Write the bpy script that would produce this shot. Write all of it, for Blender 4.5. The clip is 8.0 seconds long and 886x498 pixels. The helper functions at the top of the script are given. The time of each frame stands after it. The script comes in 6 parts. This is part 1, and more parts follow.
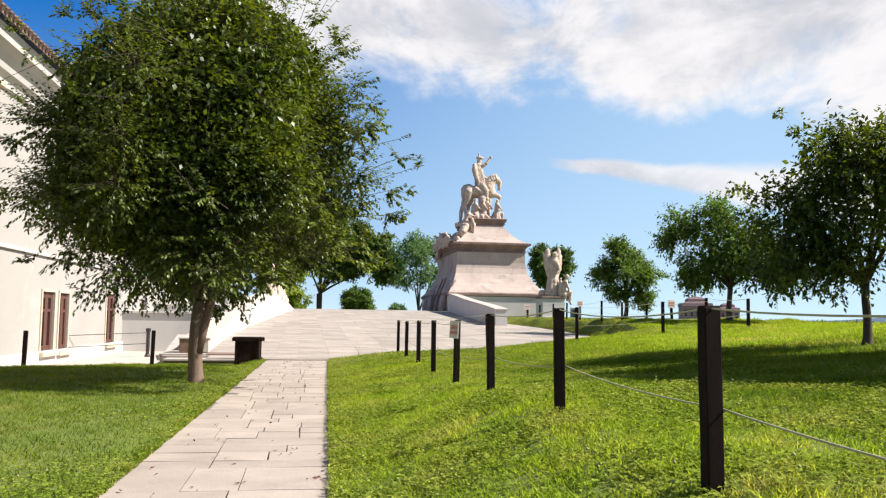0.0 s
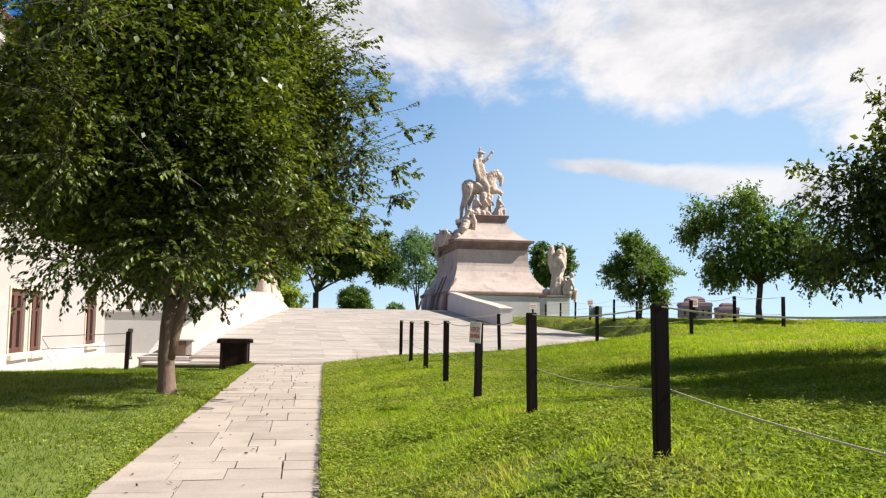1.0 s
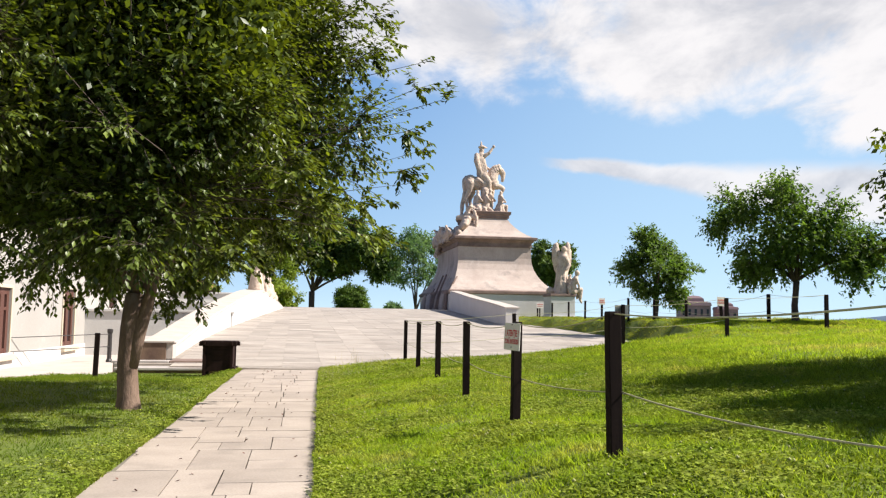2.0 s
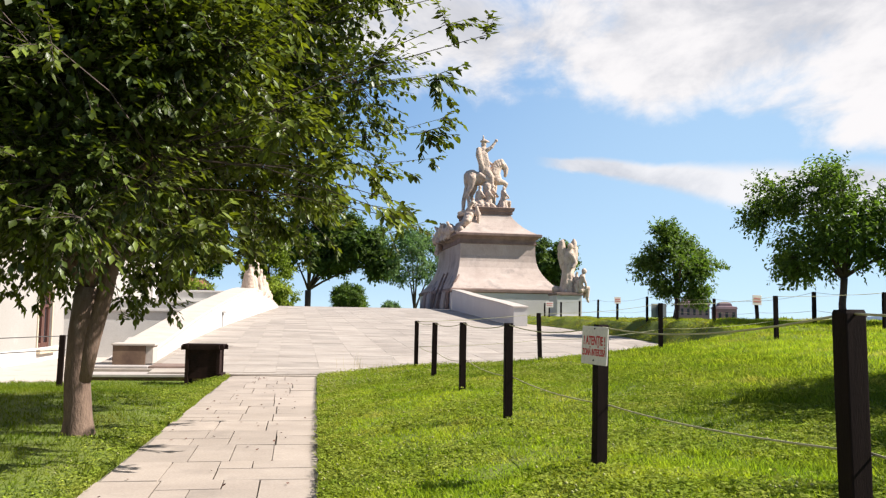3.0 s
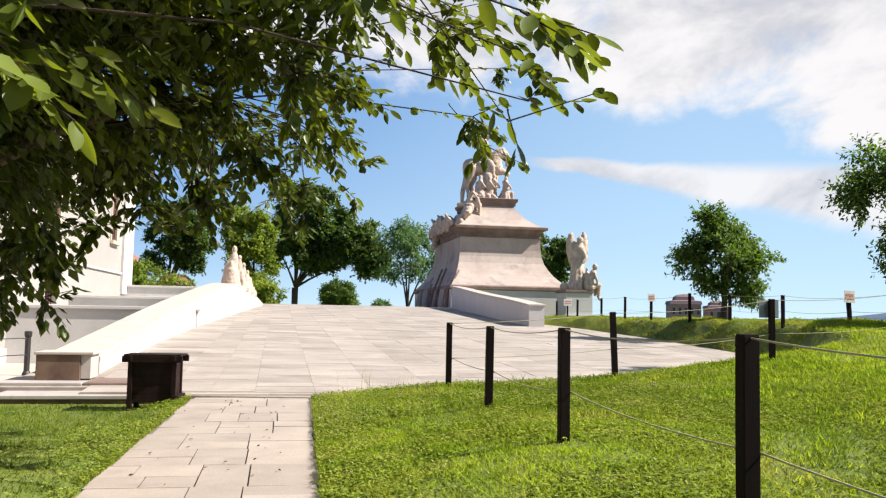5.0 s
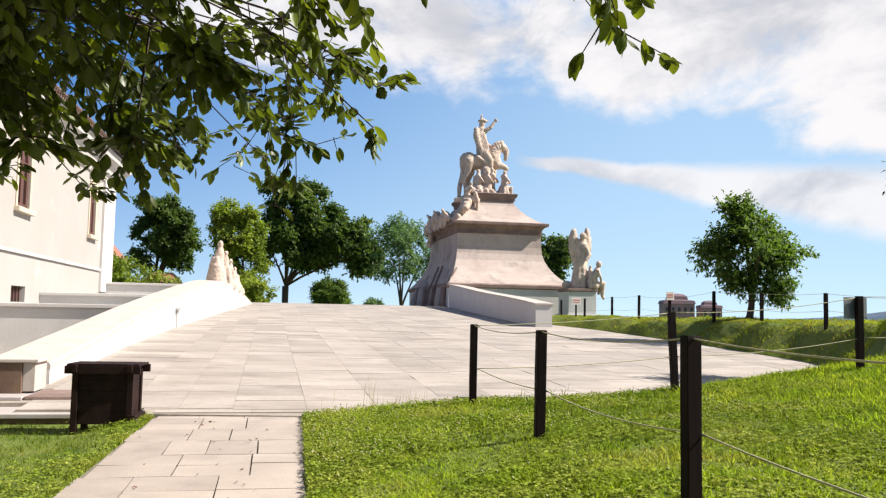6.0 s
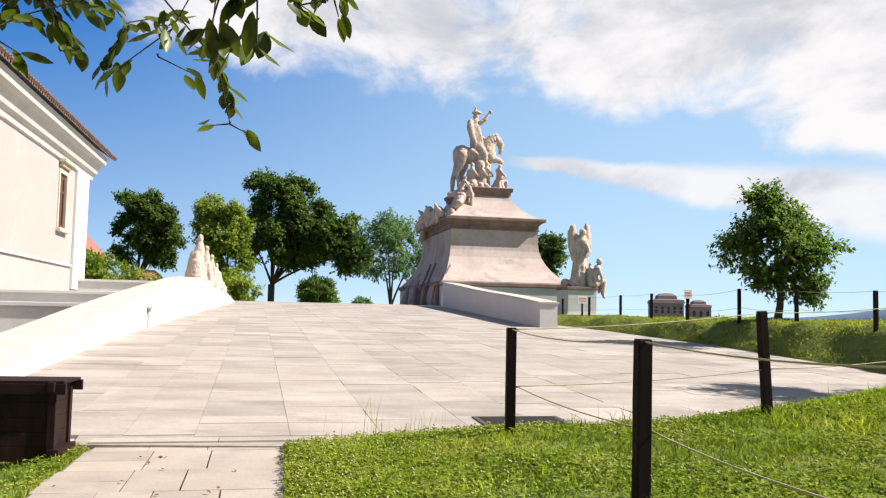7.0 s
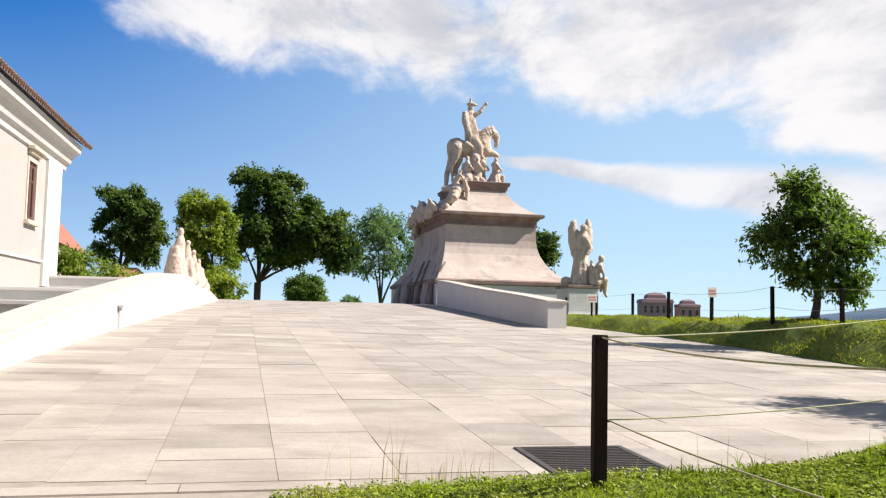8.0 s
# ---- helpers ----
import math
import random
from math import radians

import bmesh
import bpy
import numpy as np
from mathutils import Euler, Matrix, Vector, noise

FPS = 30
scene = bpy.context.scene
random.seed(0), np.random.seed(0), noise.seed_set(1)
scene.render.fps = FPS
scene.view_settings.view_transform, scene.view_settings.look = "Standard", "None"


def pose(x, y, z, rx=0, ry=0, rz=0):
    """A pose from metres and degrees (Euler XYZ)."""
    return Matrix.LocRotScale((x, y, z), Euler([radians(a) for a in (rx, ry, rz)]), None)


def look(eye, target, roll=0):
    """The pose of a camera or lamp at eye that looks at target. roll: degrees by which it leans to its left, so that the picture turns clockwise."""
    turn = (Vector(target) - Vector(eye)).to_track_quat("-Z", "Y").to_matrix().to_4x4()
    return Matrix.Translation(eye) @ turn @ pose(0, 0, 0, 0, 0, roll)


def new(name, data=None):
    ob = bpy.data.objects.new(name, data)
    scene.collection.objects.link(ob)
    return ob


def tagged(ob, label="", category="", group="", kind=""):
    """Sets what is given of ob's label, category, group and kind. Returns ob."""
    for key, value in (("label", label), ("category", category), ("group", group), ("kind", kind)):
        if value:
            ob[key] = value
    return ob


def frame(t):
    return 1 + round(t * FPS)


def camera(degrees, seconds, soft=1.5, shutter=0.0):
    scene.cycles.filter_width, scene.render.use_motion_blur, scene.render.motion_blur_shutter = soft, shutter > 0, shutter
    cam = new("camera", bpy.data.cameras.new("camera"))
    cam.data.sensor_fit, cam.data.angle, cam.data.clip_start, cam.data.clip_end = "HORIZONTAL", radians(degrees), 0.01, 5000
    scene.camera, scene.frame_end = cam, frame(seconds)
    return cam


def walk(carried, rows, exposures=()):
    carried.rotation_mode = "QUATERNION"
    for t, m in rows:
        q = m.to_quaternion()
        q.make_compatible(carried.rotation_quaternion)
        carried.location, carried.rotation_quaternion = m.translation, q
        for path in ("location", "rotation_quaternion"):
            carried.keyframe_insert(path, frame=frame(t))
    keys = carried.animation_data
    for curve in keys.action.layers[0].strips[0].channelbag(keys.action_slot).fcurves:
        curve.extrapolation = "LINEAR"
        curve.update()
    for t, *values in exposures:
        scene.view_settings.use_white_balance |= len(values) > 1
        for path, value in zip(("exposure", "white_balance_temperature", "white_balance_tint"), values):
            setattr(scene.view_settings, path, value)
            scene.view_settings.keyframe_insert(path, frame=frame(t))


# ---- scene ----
cam = camera(55.0, 8.0, soft=1.25)
PATH = [
    (0, (0.000, 0.000, 1.360), (0.087, 19.935, 2.973), 0.83),
    (0.5, (-0.101, 1.219, 1.361), (-0.005, 21.154, 2.970), 0.84),
    (1, (-0.267, 2.423, 1.363), (-0.110, 22.358, 2.966), 0.86),
    (1.5, (-0.398, 3.634, 1.364), (-0.189, 23.569, 2.961), 0.88),
    (3, (-0.947, 7.313, 1.369), (-0.612, 27.248, 2.949), 0.95),
    (3.5, (-1.134, 8.560, 1.370), (-0.720, 28.494, 2.944), 0.97),
    (4, (-1.346, 9.805, 1.371), (-0.893, 29.738, 2.939), 1.00),
    (4.5, (-1.529, 11.025, 1.373), (-0.986, 30.957, 2.935), 1.02),
    (6, (-2.015, 14.803, 1.377), (-1.163, 34.725, 2.920), 1.12),
    (6.5, (-2.122, 16.097, 1.379), (-1.140, 36.013, 2.915), 1.15),
    (7, (-2.274, 17.384, 1.380), (-1.125, 37.292, 2.910), 1.18),
    (7.5, (-2.392, 18.620, 1.382), (-1.109, 38.520, 2.905), 1.22),
    (8, (-2.582, 19.862, 1.383), (-1.134, 39.752, 2.900), 1.26),
]
walk(cam, [(t, look(eye, target, roll)) for t, eye, target, roll in PATH])

# ---- world, sun, exposure ----
scene.view_settings.exposure = 1.15
SUN_EL, SUN_AZ = 43.0, 93.0  # degrees; azimuth from +y towards +x


def build_world():
    w = bpy.data.worlds.new("world")
    scene.world = w
    w.use_nodes = True
    nt = w.node_tree
    nt.nodes.clear()
    N, L = nt.nodes.new, nt.links.new

    def m(op, a, b=None, c=None):
        n = N("ShaderNodeMath")
        n.operation = op
        for k, v in enumerate((a, b, c)):
            if v is None:
                continue
            if isinstance(v, (int, float)):
                n.inputs[k].default_value = v
            else:
                L(v, n.inputs[k])
        return n.outputs[0]

    def step(v, lo, hi):
        n = N("ShaderNodeMapRange")
        n.interpolation_type = "SMOOTHSTEP"
        L(v, n.inputs[0])
        n.inputs[1].default_value, n.inputs[2].default_value = lo, hi
        return n.outputs[0]

    sky = N("ShaderNodeTexSky")
    sky.sky_type, sky.sun_disc = "NISHITA", False
    sky.sun_elevation, sky.sun_rotation = radians(SUN_EL), radians(SUN_AZ)
    sky.air_density, sky.dust_density, sky.ozone_density, sky.altitude = 1.0, 0.0, 3.5, 300
    tc = N("ShaderNodeTexCoord")
    sep = N("ShaderNodeSeparateXYZ")
    L(tc.outputs["Generated"], sep.inputs[0])
    x, y, z = sep.outputs
    zz = m("MAXIMUM", z, 0.0)
    comb = N("ShaderNodeCombineXYZ")
    L(m("MULTIPLY", m("DIVIDE", x, m("ADD", zz, 0.75)), 2.6), comb.inputs[0])
    L(m("MULTIPLY", m("DIVIDE", y, m("ADD", zz, 0.75)), 1.3), comb.inputs[1])
    L(m("MULTIPLY", zz, 3.5), comb.inputs[2])

    def cloud_noise(scale, detail, off, rough=0.55, dist=0.3):
        mp = N("ShaderNodeMapping")
        mp.inputs["Location"].default_value = off
        mp.inputs["Scale"].default_value = (1.0, 0.75, 1.0)
        mp.inputs["Rotation"].default_value = (0, 0, radians(25))
        L(comb.outputs[0], mp.inputs[0])
        n = N("ShaderNodeTexNoise")
        n.inputs["Scale"].default_value, n.inputs["Detail"].default_value = scale, detail
        n.inputs["Roughness"].default_value, n.inputs["Distortion"].default_value = rough, dist
        L(mp.outputs[0], n.inputs["Vector"])
        return n.outputs[0]

    big = cloud_noise(1.6, 8, (3.1, 1.7, 0.4))
    fine = cloud_noise(3.4, 7, (7.3, 2.2, 1.9), 0.6)
    slope = m("DIVIDE", x, m("MAXIMUM", m("ABSOLUTE", y), 0.05))
    # the bank's lower edge sinks from left to right
    rim = N("ShaderNodeValToRGB")
    L(m("MULTIPLY_ADD", slope, 1 / 1.2, 0.5), rim.inputs[0])
    stops = [(-0.6, 0.42), (-0.37, 0.345), (-0.22, 0.275), (-0.02, 0.262), (0.12, 0.264), (0.2, 0.24), (0.29, 0.215), (0.45, 0.17), (0.6, 0.145)]
    for k, (at_slope, height) in enumerate(stops):
        spot = (at_slope + 0.6) / 1.2
        e = rim.color_ramp.elements[0] if k == 0 else rim.color_ramp.elements.new(min(spot, 0.999))
        e.position, e.color = spot, (height, height, height, 1)
    rim.color_ramp.elements.remove(rim.color_ramp.elements[-1])
    lift = m("SUBTRACT", z, rim.outputs[0])
    body = m("MULTIPLY_ADD", m("SUBTRACT", big, 0.5), 1.7, m("MINIMUM", m("MULTIPLY", lift, 9.0), 0.4))
    fray = m("MULTIPLY_ADD", m("SUBTRACT", fine, 0.5), 1.1, body)
    bank = step(fray, -0.06, 0.36)
    left = m("SUBTRACT", 1.0, m("MULTIPLY", step(slope, -0.2, -0.52), 0.6))
    bank = m("MULTIPLY", bank, left)
    high = m("SUBTRACT", 1.0, m("MULTIPLY", step(z, 0.42, 0.75), 0.9))
    bank = m("MULTIPLY", bank, high)
    bank = m("MULTIPLY", bank, m("MULTIPLY_ADD", step(y, -0.25, 0.2), 0.85, 0.15))
    # one long streak under the bank
    along = m("SUBTRACT", slope, 0.12)
    mid = m("MULTIPLY_ADD", along, -0.125, 0.182)
    half = m("MAXIMUM", m("MULTIPLY_ADD", along, 0.07, 0.004), 0.002)
    off = m("DIVIDE", m("ABSOLUTE", m("SUBTRACT", m("MULTIPLY_ADD", m("SUBTRACT", fine, 0.5), 0.03, z), mid)), half)
    streak = m("MULTIPLY", m("MULTIPLY", step(off, 1.35, 0.55), step(along, 0.0, 0.05)), 0.9)
    mask = m("MAXIMUM", bank, streak)
    shade = N("ShaderNodeMix")
    shade.data_type = "RGBA"
    L(step(m("MULTIPLY_ADD", big, -0.8, m("ADD", fine, 0.42)), 0.3, 0.66), shade.inputs[0])
    shade.inputs[6].default_value = CLOUD_GREY
    shade.inputs[7].default_value = CLOUD_WHITE
    mix = N("ShaderNodeMix")
    mix.data_type = "RGBA"
    L(mask, mix.inputs[0])
    blue = N("ShaderNodeHueSaturation")
    blue.inputs["Saturation"].default_value, blue.inputs["Value"].default_value = SKY_SATURATION, 1.0
    L(sky.outputs[0], blue.inputs["Color"])
    haze = N("ShaderNodeMix")
    haze.data_type = "RGBA"
    L(m("MULTIPLY", m("POWER", m("MINIMUM", m("MULTIPLY", zz, 3.0), 1.0), 0.5), m("MULTIPLY_ADD", step(slope, -0.5, 0.4), -0.58, 1.0)), haze.inputs[0])
    haze.inputs[6].default_value, haze.inputs[7].default_value = LOW_BLUE, HIGH_BLUE
    top = N("ShaderNodeMix")
    top.data_type = "RGBA"
    L(step(z, 0.45, 0.8), top.inputs[0])
    L(haze.outputs[2], top.inputs[6])
    top.inputs[7].default_value = ZENITH_BLUE
    clear = N("ShaderNodeMix")
    clear.data_type = "RGBA"
    clear.inputs[0].default_value = 0.91
    L(blue.outputs[0], clear.inputs[6])
    L(top.outputs[2], clear.inputs[7])
    L(clear.outputs[2], mix.inputs[6])
    L(shade.outputs[2], mix.inputs[7])
    bg = N("ShaderNodeBackground")
    bg.inputs[1].default_value = SKY_STRENGTH
    L(mix.outputs[2], bg.inputs[0])
    L(bg.outputs[0], N("ShaderNodeOutputWorld").inputs[0])


SKY_STRENGTH = 0.0525
SKY_SATURATION = 1.25
LOW_BLUE = (6.2, 8.5, 10.2, 1)
HIGH_BLUE = (0.0, 1.45, 5.2, 1)
ZENITH_BLUE = (0.9, 1.5, 2.7, 1)
CLOUD_GREY = (5.4, 5.5, 6.0, 1)
CLOUD_WHITE = (8.4, 8.2, 8.3, 1)
build_world()
sun = new("sun", bpy.data.lights.new("sun", "SUN"))
sun.data.energy, sun.data.angle, sun.data.color = 5.0, radians(0.55), (1.0, 0.945, 0.87)
sun.matrix_world = look((60 * math.sin(radians(SUN_AZ)), 60 * math.cos(radians(SUN_AZ)), 60 * math.tan(radians(SUN_EL))), (0, 0, 0))


# ---- materials ----
def material(name, base, rough=0.8, metal=0.0, second=None, scale=3.0, detail=6.0, fine=60.0, bump=0.15, depth=0.01,
             stain=None, stain_scale=0.7, stain_at=(0.5, 0.75), vary=0.0, island=False, stretch=(1, 1, 1), spec=0.4):
    """Two scales of colour noise, an optional stain with a shape of its own, fine relief and variation from piece to piece."""
    mat = bpy.data.materials.new(name)
    mat.use_nodes = True
    nt = mat.node_tree
    N, L = nt.nodes.new, nt.links.new
    p = nt.nodes["Principled BSDF"]
    geo = N("ShaderNodeNewGeometry")
    mp = N("ShaderNodeMapping")
    mp.inputs["Scale"].default_value = stretch
    L(geo.outputs["Position"], mp.inputs[0])

    def tex(s, d, r=0.6):
        n = N("ShaderNodeTexNoise")
        n.inputs["Scale"].default_value, n.inputs["Detail"].default_value, n.inputs["Roughness"].default_value = s, d, r
        L(mp.outputs[0], n.inputs["Vector"])
        return n.outputs[0]

    def ramp(v, lo, hi):
        n = N("ShaderNodeMapRange")
        L(v, n.inputs[0])
        n.inputs[1].default_value, n.inputs[2].default_value = lo, hi
        return n.outputs[0]

    def mixed(f, a, b, mode="MIX"):
        n = N("ShaderNodeMix")
        n.data_type, n.blend_type = "RGBA", mode
        for k, v in ((0, f), (6, a), (7, b)):
            if isinstance(v, (float, tuple)):
                n.inputs[k].default_value = v if isinstance(v, float) else (*v, 1)
            else:
                L(v, n.inputs[k])
        return n.outputs[2]

    second = second or tuple(c * 0.72 for c in base)
    col = mixed(ramp(tex(scale, detail), 0.32, 0.68), base, second)
    grain = tex(fine, 4.0)
    col = mixed(ramp(grain, 0.35, 0.8), col, mixed(1.0, col, (0.78, 0.78, 0.78), "MULTIPLY"))
    if stain:
        col = mixed(ramp(tex(stain_scale, 7.0, 0.65), *stain_at), col, stain)
    if vary:
        pick = geo.outputs["Random Per Island"] if island else N("ShaderNodeObjectInfo").outputs["Random"]
        hsv = N("ShaderNodeHueSaturation")
        L(ramp(pick, 0.0, 1.0), hsv.inputs["Value"])
        hsv.inputs["Value"].default_value = 1
        rng = hsv.inputs["Value"].links[0].from_node
        rng.inputs[3].default_value, rng.inputs[4].default_value = 1 - vary, 1 + vary
        L(col, hsv.inputs["Color"])
        col = hsv.outputs[0]
    L(col, p.inputs["Base Color"])
    p.inputs["Metallic"].default_value = metal
    p.inputs["Specular IOR Level"].default_value = spec
    r = N("ShaderNodeMapRange")
    L(grain, r.inputs[0])
    r.inputs[3].default_value, r.inputs[4].default_value = max(0.05, rough - 0.12), min(1, rough + 0.1)
    L(r.outputs[0], p.inputs["Roughness"])
    if bump:
        b = N("ShaderNodeBump")
        b.inputs["Strength"].default_value, b.inputs["Distance"].default_value = bump, depth
        L(grain, b.inputs["Height"])
        L(b.outputs[0], p.inputs["Normal"])
    return mat


def foliage(name, base, second, light, vary=0.35, rough=0.55, patch=0.6, through_light=0.45, dry=None, dry_scale=0.75, dry_at=(0.53, 0.7)):
    """Leaves and blades: colour differs from leaf to leaf and from clump to clump, and light shines through."""
    mat = bpy.data.materials.new(name)
    mat.use_nodes = True
    nt = mat.node_tree
    N, L = nt.nodes.new, nt.links.new
    p = nt.nodes["Principled BSDF"]
    out = nt.nodes["Material Output"]
    geo = N("ShaderNodeNewGeometry")
    n = N("ShaderNodeTexNoise")
    n.inputs["Scale"].default_value, n.inputs["Detail"].default_value = patch, 4
    L(geo.outputs["Position"], n.inputs["Vector"])
    r = N("ShaderNodeMapRange")
    r.inputs[1].default_value, r.inputs[2].default_value = 0.36, 0.64
    L(n.outputs[0], r.inputs[0])
    m1 = N("ShaderNodeMix")
    m1.data_type = "RGBA"
    L(r.outputs[0], m1.inputs[0])
    m1.inputs[6].default_value, m1.inputs[7].default_value = (*base, 1), (*second, 1)
    hsv = N("ShaderNodeHueSaturation")
    v = N("ShaderNodeMapRange")
    L(geo.outputs["Random Per Island"], v.inputs[0])
    v.inputs[3].default_value, v.inputs[4].default_value = 1 - vary, 1 + vary
    L(v.outputs[0], hsv.inputs["Value"])
    tone = m1.outputs[2]
    if dry:
        spot = N("ShaderNodeTexNoise")
        spot.inputs["Scale"].default_value, spot.inputs["Detail"].default_value, spot.inputs["Roughness"].default_value = dry_scale, 6, 0.65
        L(geo.outputs["Position"], spot.inputs["Vector"])
        span = N("ShaderNodeMapRange")
        span.inputs[1].default_value, span.inputs[2].default_value = dry_at
        L(spot.outputs[0], span.inputs[0])
        m2 = N("ShaderNodeMix")
        m2.data_type = "RGBA"
        L(span.outputs[0], m2.inputs[0])
        L(tone, m2.inputs[6])
        m2.inputs[7].default_value = (*dry, 1)
        tone = m2.outputs[2]
    L(tone, hsv.inputs["Color"])
    L(hsv.outputs[0], p.inputs["Base Color"])
    p.inputs["Roughness"].default_value = rough
    p.inputs["Specular IOR Level"].default_value = 0.3 if rough < 0.7 else 0.05
    tr = N("ShaderNodeBsdfTranslucent")
    tint = N("ShaderNodeMix")
    tint.data_type, tint.blend_type = "RGBA", "MULTIPLY"
    tint.inputs[0].default_value = 1.0
    L(hsv.outputs[0], tint.inputs[6])
    tint.inputs[7].default_value = (*light, 1)
    L(tint.outputs[2], tr.inputs[0])
    mix = N("ShaderNodeMixShader")
    mix.inputs[0].default_value = through_light
    L(p.outputs[0], mix.inputs[1])
    L(tr.outputs[0], mix.inputs[2])
    L(mix.outputs[0], out.inputs[0])
    return mat


def glass_dark(name):
    mat = bpy.data.materials.new(name)
    mat.use_nodes = True
    p = mat.node_tree.nodes["Principled BSDF"]
    p.inputs["Base Color"].default_value = (0.03, 0.03, 0.035, 1)
    p.inputs["Roughness"].default_value = 0.12
    p.inputs["Specular IOR Level"].default_value = 0.25
    return mat


M_PLASTER = material("white_plaster", (0.565, 0.535, 0.51), 0.9, second=(0.51, 0.475, 0.45), scale=0.9, fine=45, bump=0.12, stain=(0.55, 0.5, 0.46), stain_scale=0.8, stain_at=(0.62, 0.85))
M_FACADE = material("cream_plaster", (0.35, 0.325, 0.302), 0.92, second=(0.32, 0.296, 0.272), scale=0.35, fine=30, bump=0.1, stain=(0.47, 0.44, 0.405), stain_scale=0.5, stain_at=(0.6, 0.85))
M_TRIM = material("cream_stone_trim", (0.55, 0.46, 0.34), 0.85, second=(0.47, 0.4, 0.31), scale=1.4, fine=40)
M_CORNICE = material("grey_painted_cornice", (0.5, 0.47, 0.44), 0.9, second=(0.43, 0.4, 0.375), scale=0.8, fine=40)
M_CAP = material("coping_stone", (0.49, 0.43, 0.385), 0.88, second=(0.42, 0.36, 0.315), scale=1.6, fine=50, stain=(0.28, 0.245, 0.22), stain_scale=1.5, stain_at=(0.58, 0.8))
M_GREYWALL = material("grey_plaster", (0.56, 0.54, 0.52), 0.92, second=(0.48, 0.46, 0.44), scale=0.8, fine=35, stain=(0.38, 0.36, 0.34), stain_scale=0.9, stain_at=(0.6, 0.85))
M_MONUMENT = material("pink_limestone", (0.455, 0.375, 0.327), 0.9, second=(0.355, 0.28, 0.24), scale=0.8, detail=9, fine=14, bump=0.4, depth=0.04, stain=(0.2, 0.165, 0.15), stain_scale=0.7, stain_at=(0.53, 0.74), stretch=(1, 1, 0.6))
M_MOULD = material("weathered_moulding_stone", (0.25, 0.17, 0.14), 0.92, second=(0.14, 0.095, 0.08), scale=1.3, detail=8, fine=18, bump=0.3, depth=0.03)
M_STATUE = material("weathered_statue_stone", (0.57, 0.455, 0.37), 0.9, second=(0.42, 0.31, 0.245), scale=3.4, detail=9, fine=20, bump=0.6, depth=0.05, stain=(0.15, 0.11, 0.09), stain_scale=4.5, stain_at=(0.54, 0.74), stretch=(1.3, 1.3, 0.6))
M_SLAB = material("limestone_slab", (0.385, 0.335, 0.292), 0.85, second=(0.29, 0.248, 0.215), scale=0.8, detail=10, fine=24, bump=0.16, depth=0.006, stain=(0.2, 0.165, 0.138), stain_scale=1.0, stain_at=(0.48, 0.78), vary=0.13, stretch=(0.8, 1.4, 1))
M_SLAB_FAR = material("limestone_slab_far", (0.385, 0.335, 0.292), 0.85, second=(0.29, 0.248, 0.215), scale=0.8, detail=10, fine=24, bump=0.16, depth=0.006, stain=(0.2, 0.165, 0.138), stain_scale=1.0, stain_at=(0.48, 0.78), vary=0.13, island=True, stretch=(0.55, 1.6, 1))
M_PAVER = material("path_paver_stone", (0.385, 0.322, 0.273), 0.86, second=(0.31, 0.256, 0.216), scale=1.6, fine=45, bump=0.18, depth=0.006, stain=(0.22, 0.185, 0.16), stain_scale=1.4, stain_at=(0.54, 0.8), vary=0.1)
M_MORTAR = material("dark_joint_soil", (0.13, 0.11, 0.09), 0.95, second=(0.2, 0.18, 0.14), scale=5, fine=80)
M_BED = material("pale_joint_mortar", (0.34, 0.29, 0.245), 0.95, scale=5, fine=80)
M_STEP = material("grey_granite_step", (0.42, 0.38, 0.36), 0.88, second=(0.34, 0.3, 0.28), scale=2, fine=70, stain=(0.25, 0.2, 0.19), stain_scale=1.6, stain_at=(0.55, 0.8))
M_BLOCK = material("brown_stone_block", (0.18, 0.115, 0.075), 0.85, second=(0.095, 0.055, 0.04), scale=3, fine=60, bump=0.3)
M_WOOD = material("dark_stained_post_timber", (0.009, 0.0055, 0.005), 0.7, second=(0.016, 0.0095, 0.008), scale=4, fine=50, bump=0.4, depth=0.006, stretch=(8, 8, 0.6), spec=0.06)
M_BIN = material("dark_stained_boards", (0.012, 0.006, 0.005), 0.7, second=(0.026, 0.012, 0.01), scale=4, fine=50, bump=0.4, depth=0.006, stretch=(3, 3, 1.2), spec=0.12)
M_ROPE = material("pale_fence_rope", (0.46, 0.43, 0.26), 0.9, second=(0.34, 0.31, 0.18), scale=30, fine=200)
M_IRON = material("dark_painted_iron", (0.05, 0.045, 0.045), 0.55, metal=0.4, scale=6, fine=80)
M_GRATE = material("rusty_dark_grating", (0.1, 0.085, 0.075), 0.6, metal=0.5, scale=8, fine=80)
M_DRAIN_SHADE = material("drain_shade_black", (0.02, 0.02, 0.02), 0.9)
M_BROWN = material("brown_window_wood", (0.1, 0.04, 0.03), 0.55, second=(0.09, 0.038, 0.028), scale=3, fine=60, stretch=(6, 6, 1))
M_GLASS = glass_dark("window_glass")
M_TILE = material("brown_roof_tile", (0.17, 0.10, 0.075), 0.85, second=(0.1, 0.065, 0.05), scale=3, fine=40, vary=0.3)
M_REDTILE = material("red_roof_tile", (0.33, 0.13, 0.09), 0.85, second=(0.24, 0.09, 0.065), scale=1.0, fine=12)
M_FARWALL = material("far_house_plaster", (0.3, 0.18, 0.175), 0.9, second=(0.22, 0.14, 0.145), scale=0.2, fine=3)
M_FARROOF = material("far_red_roof", (0.2, 0.12, 0.125), 0.9, second=(0.15, 0.11, 0.12), scale=0.2, fine=3)
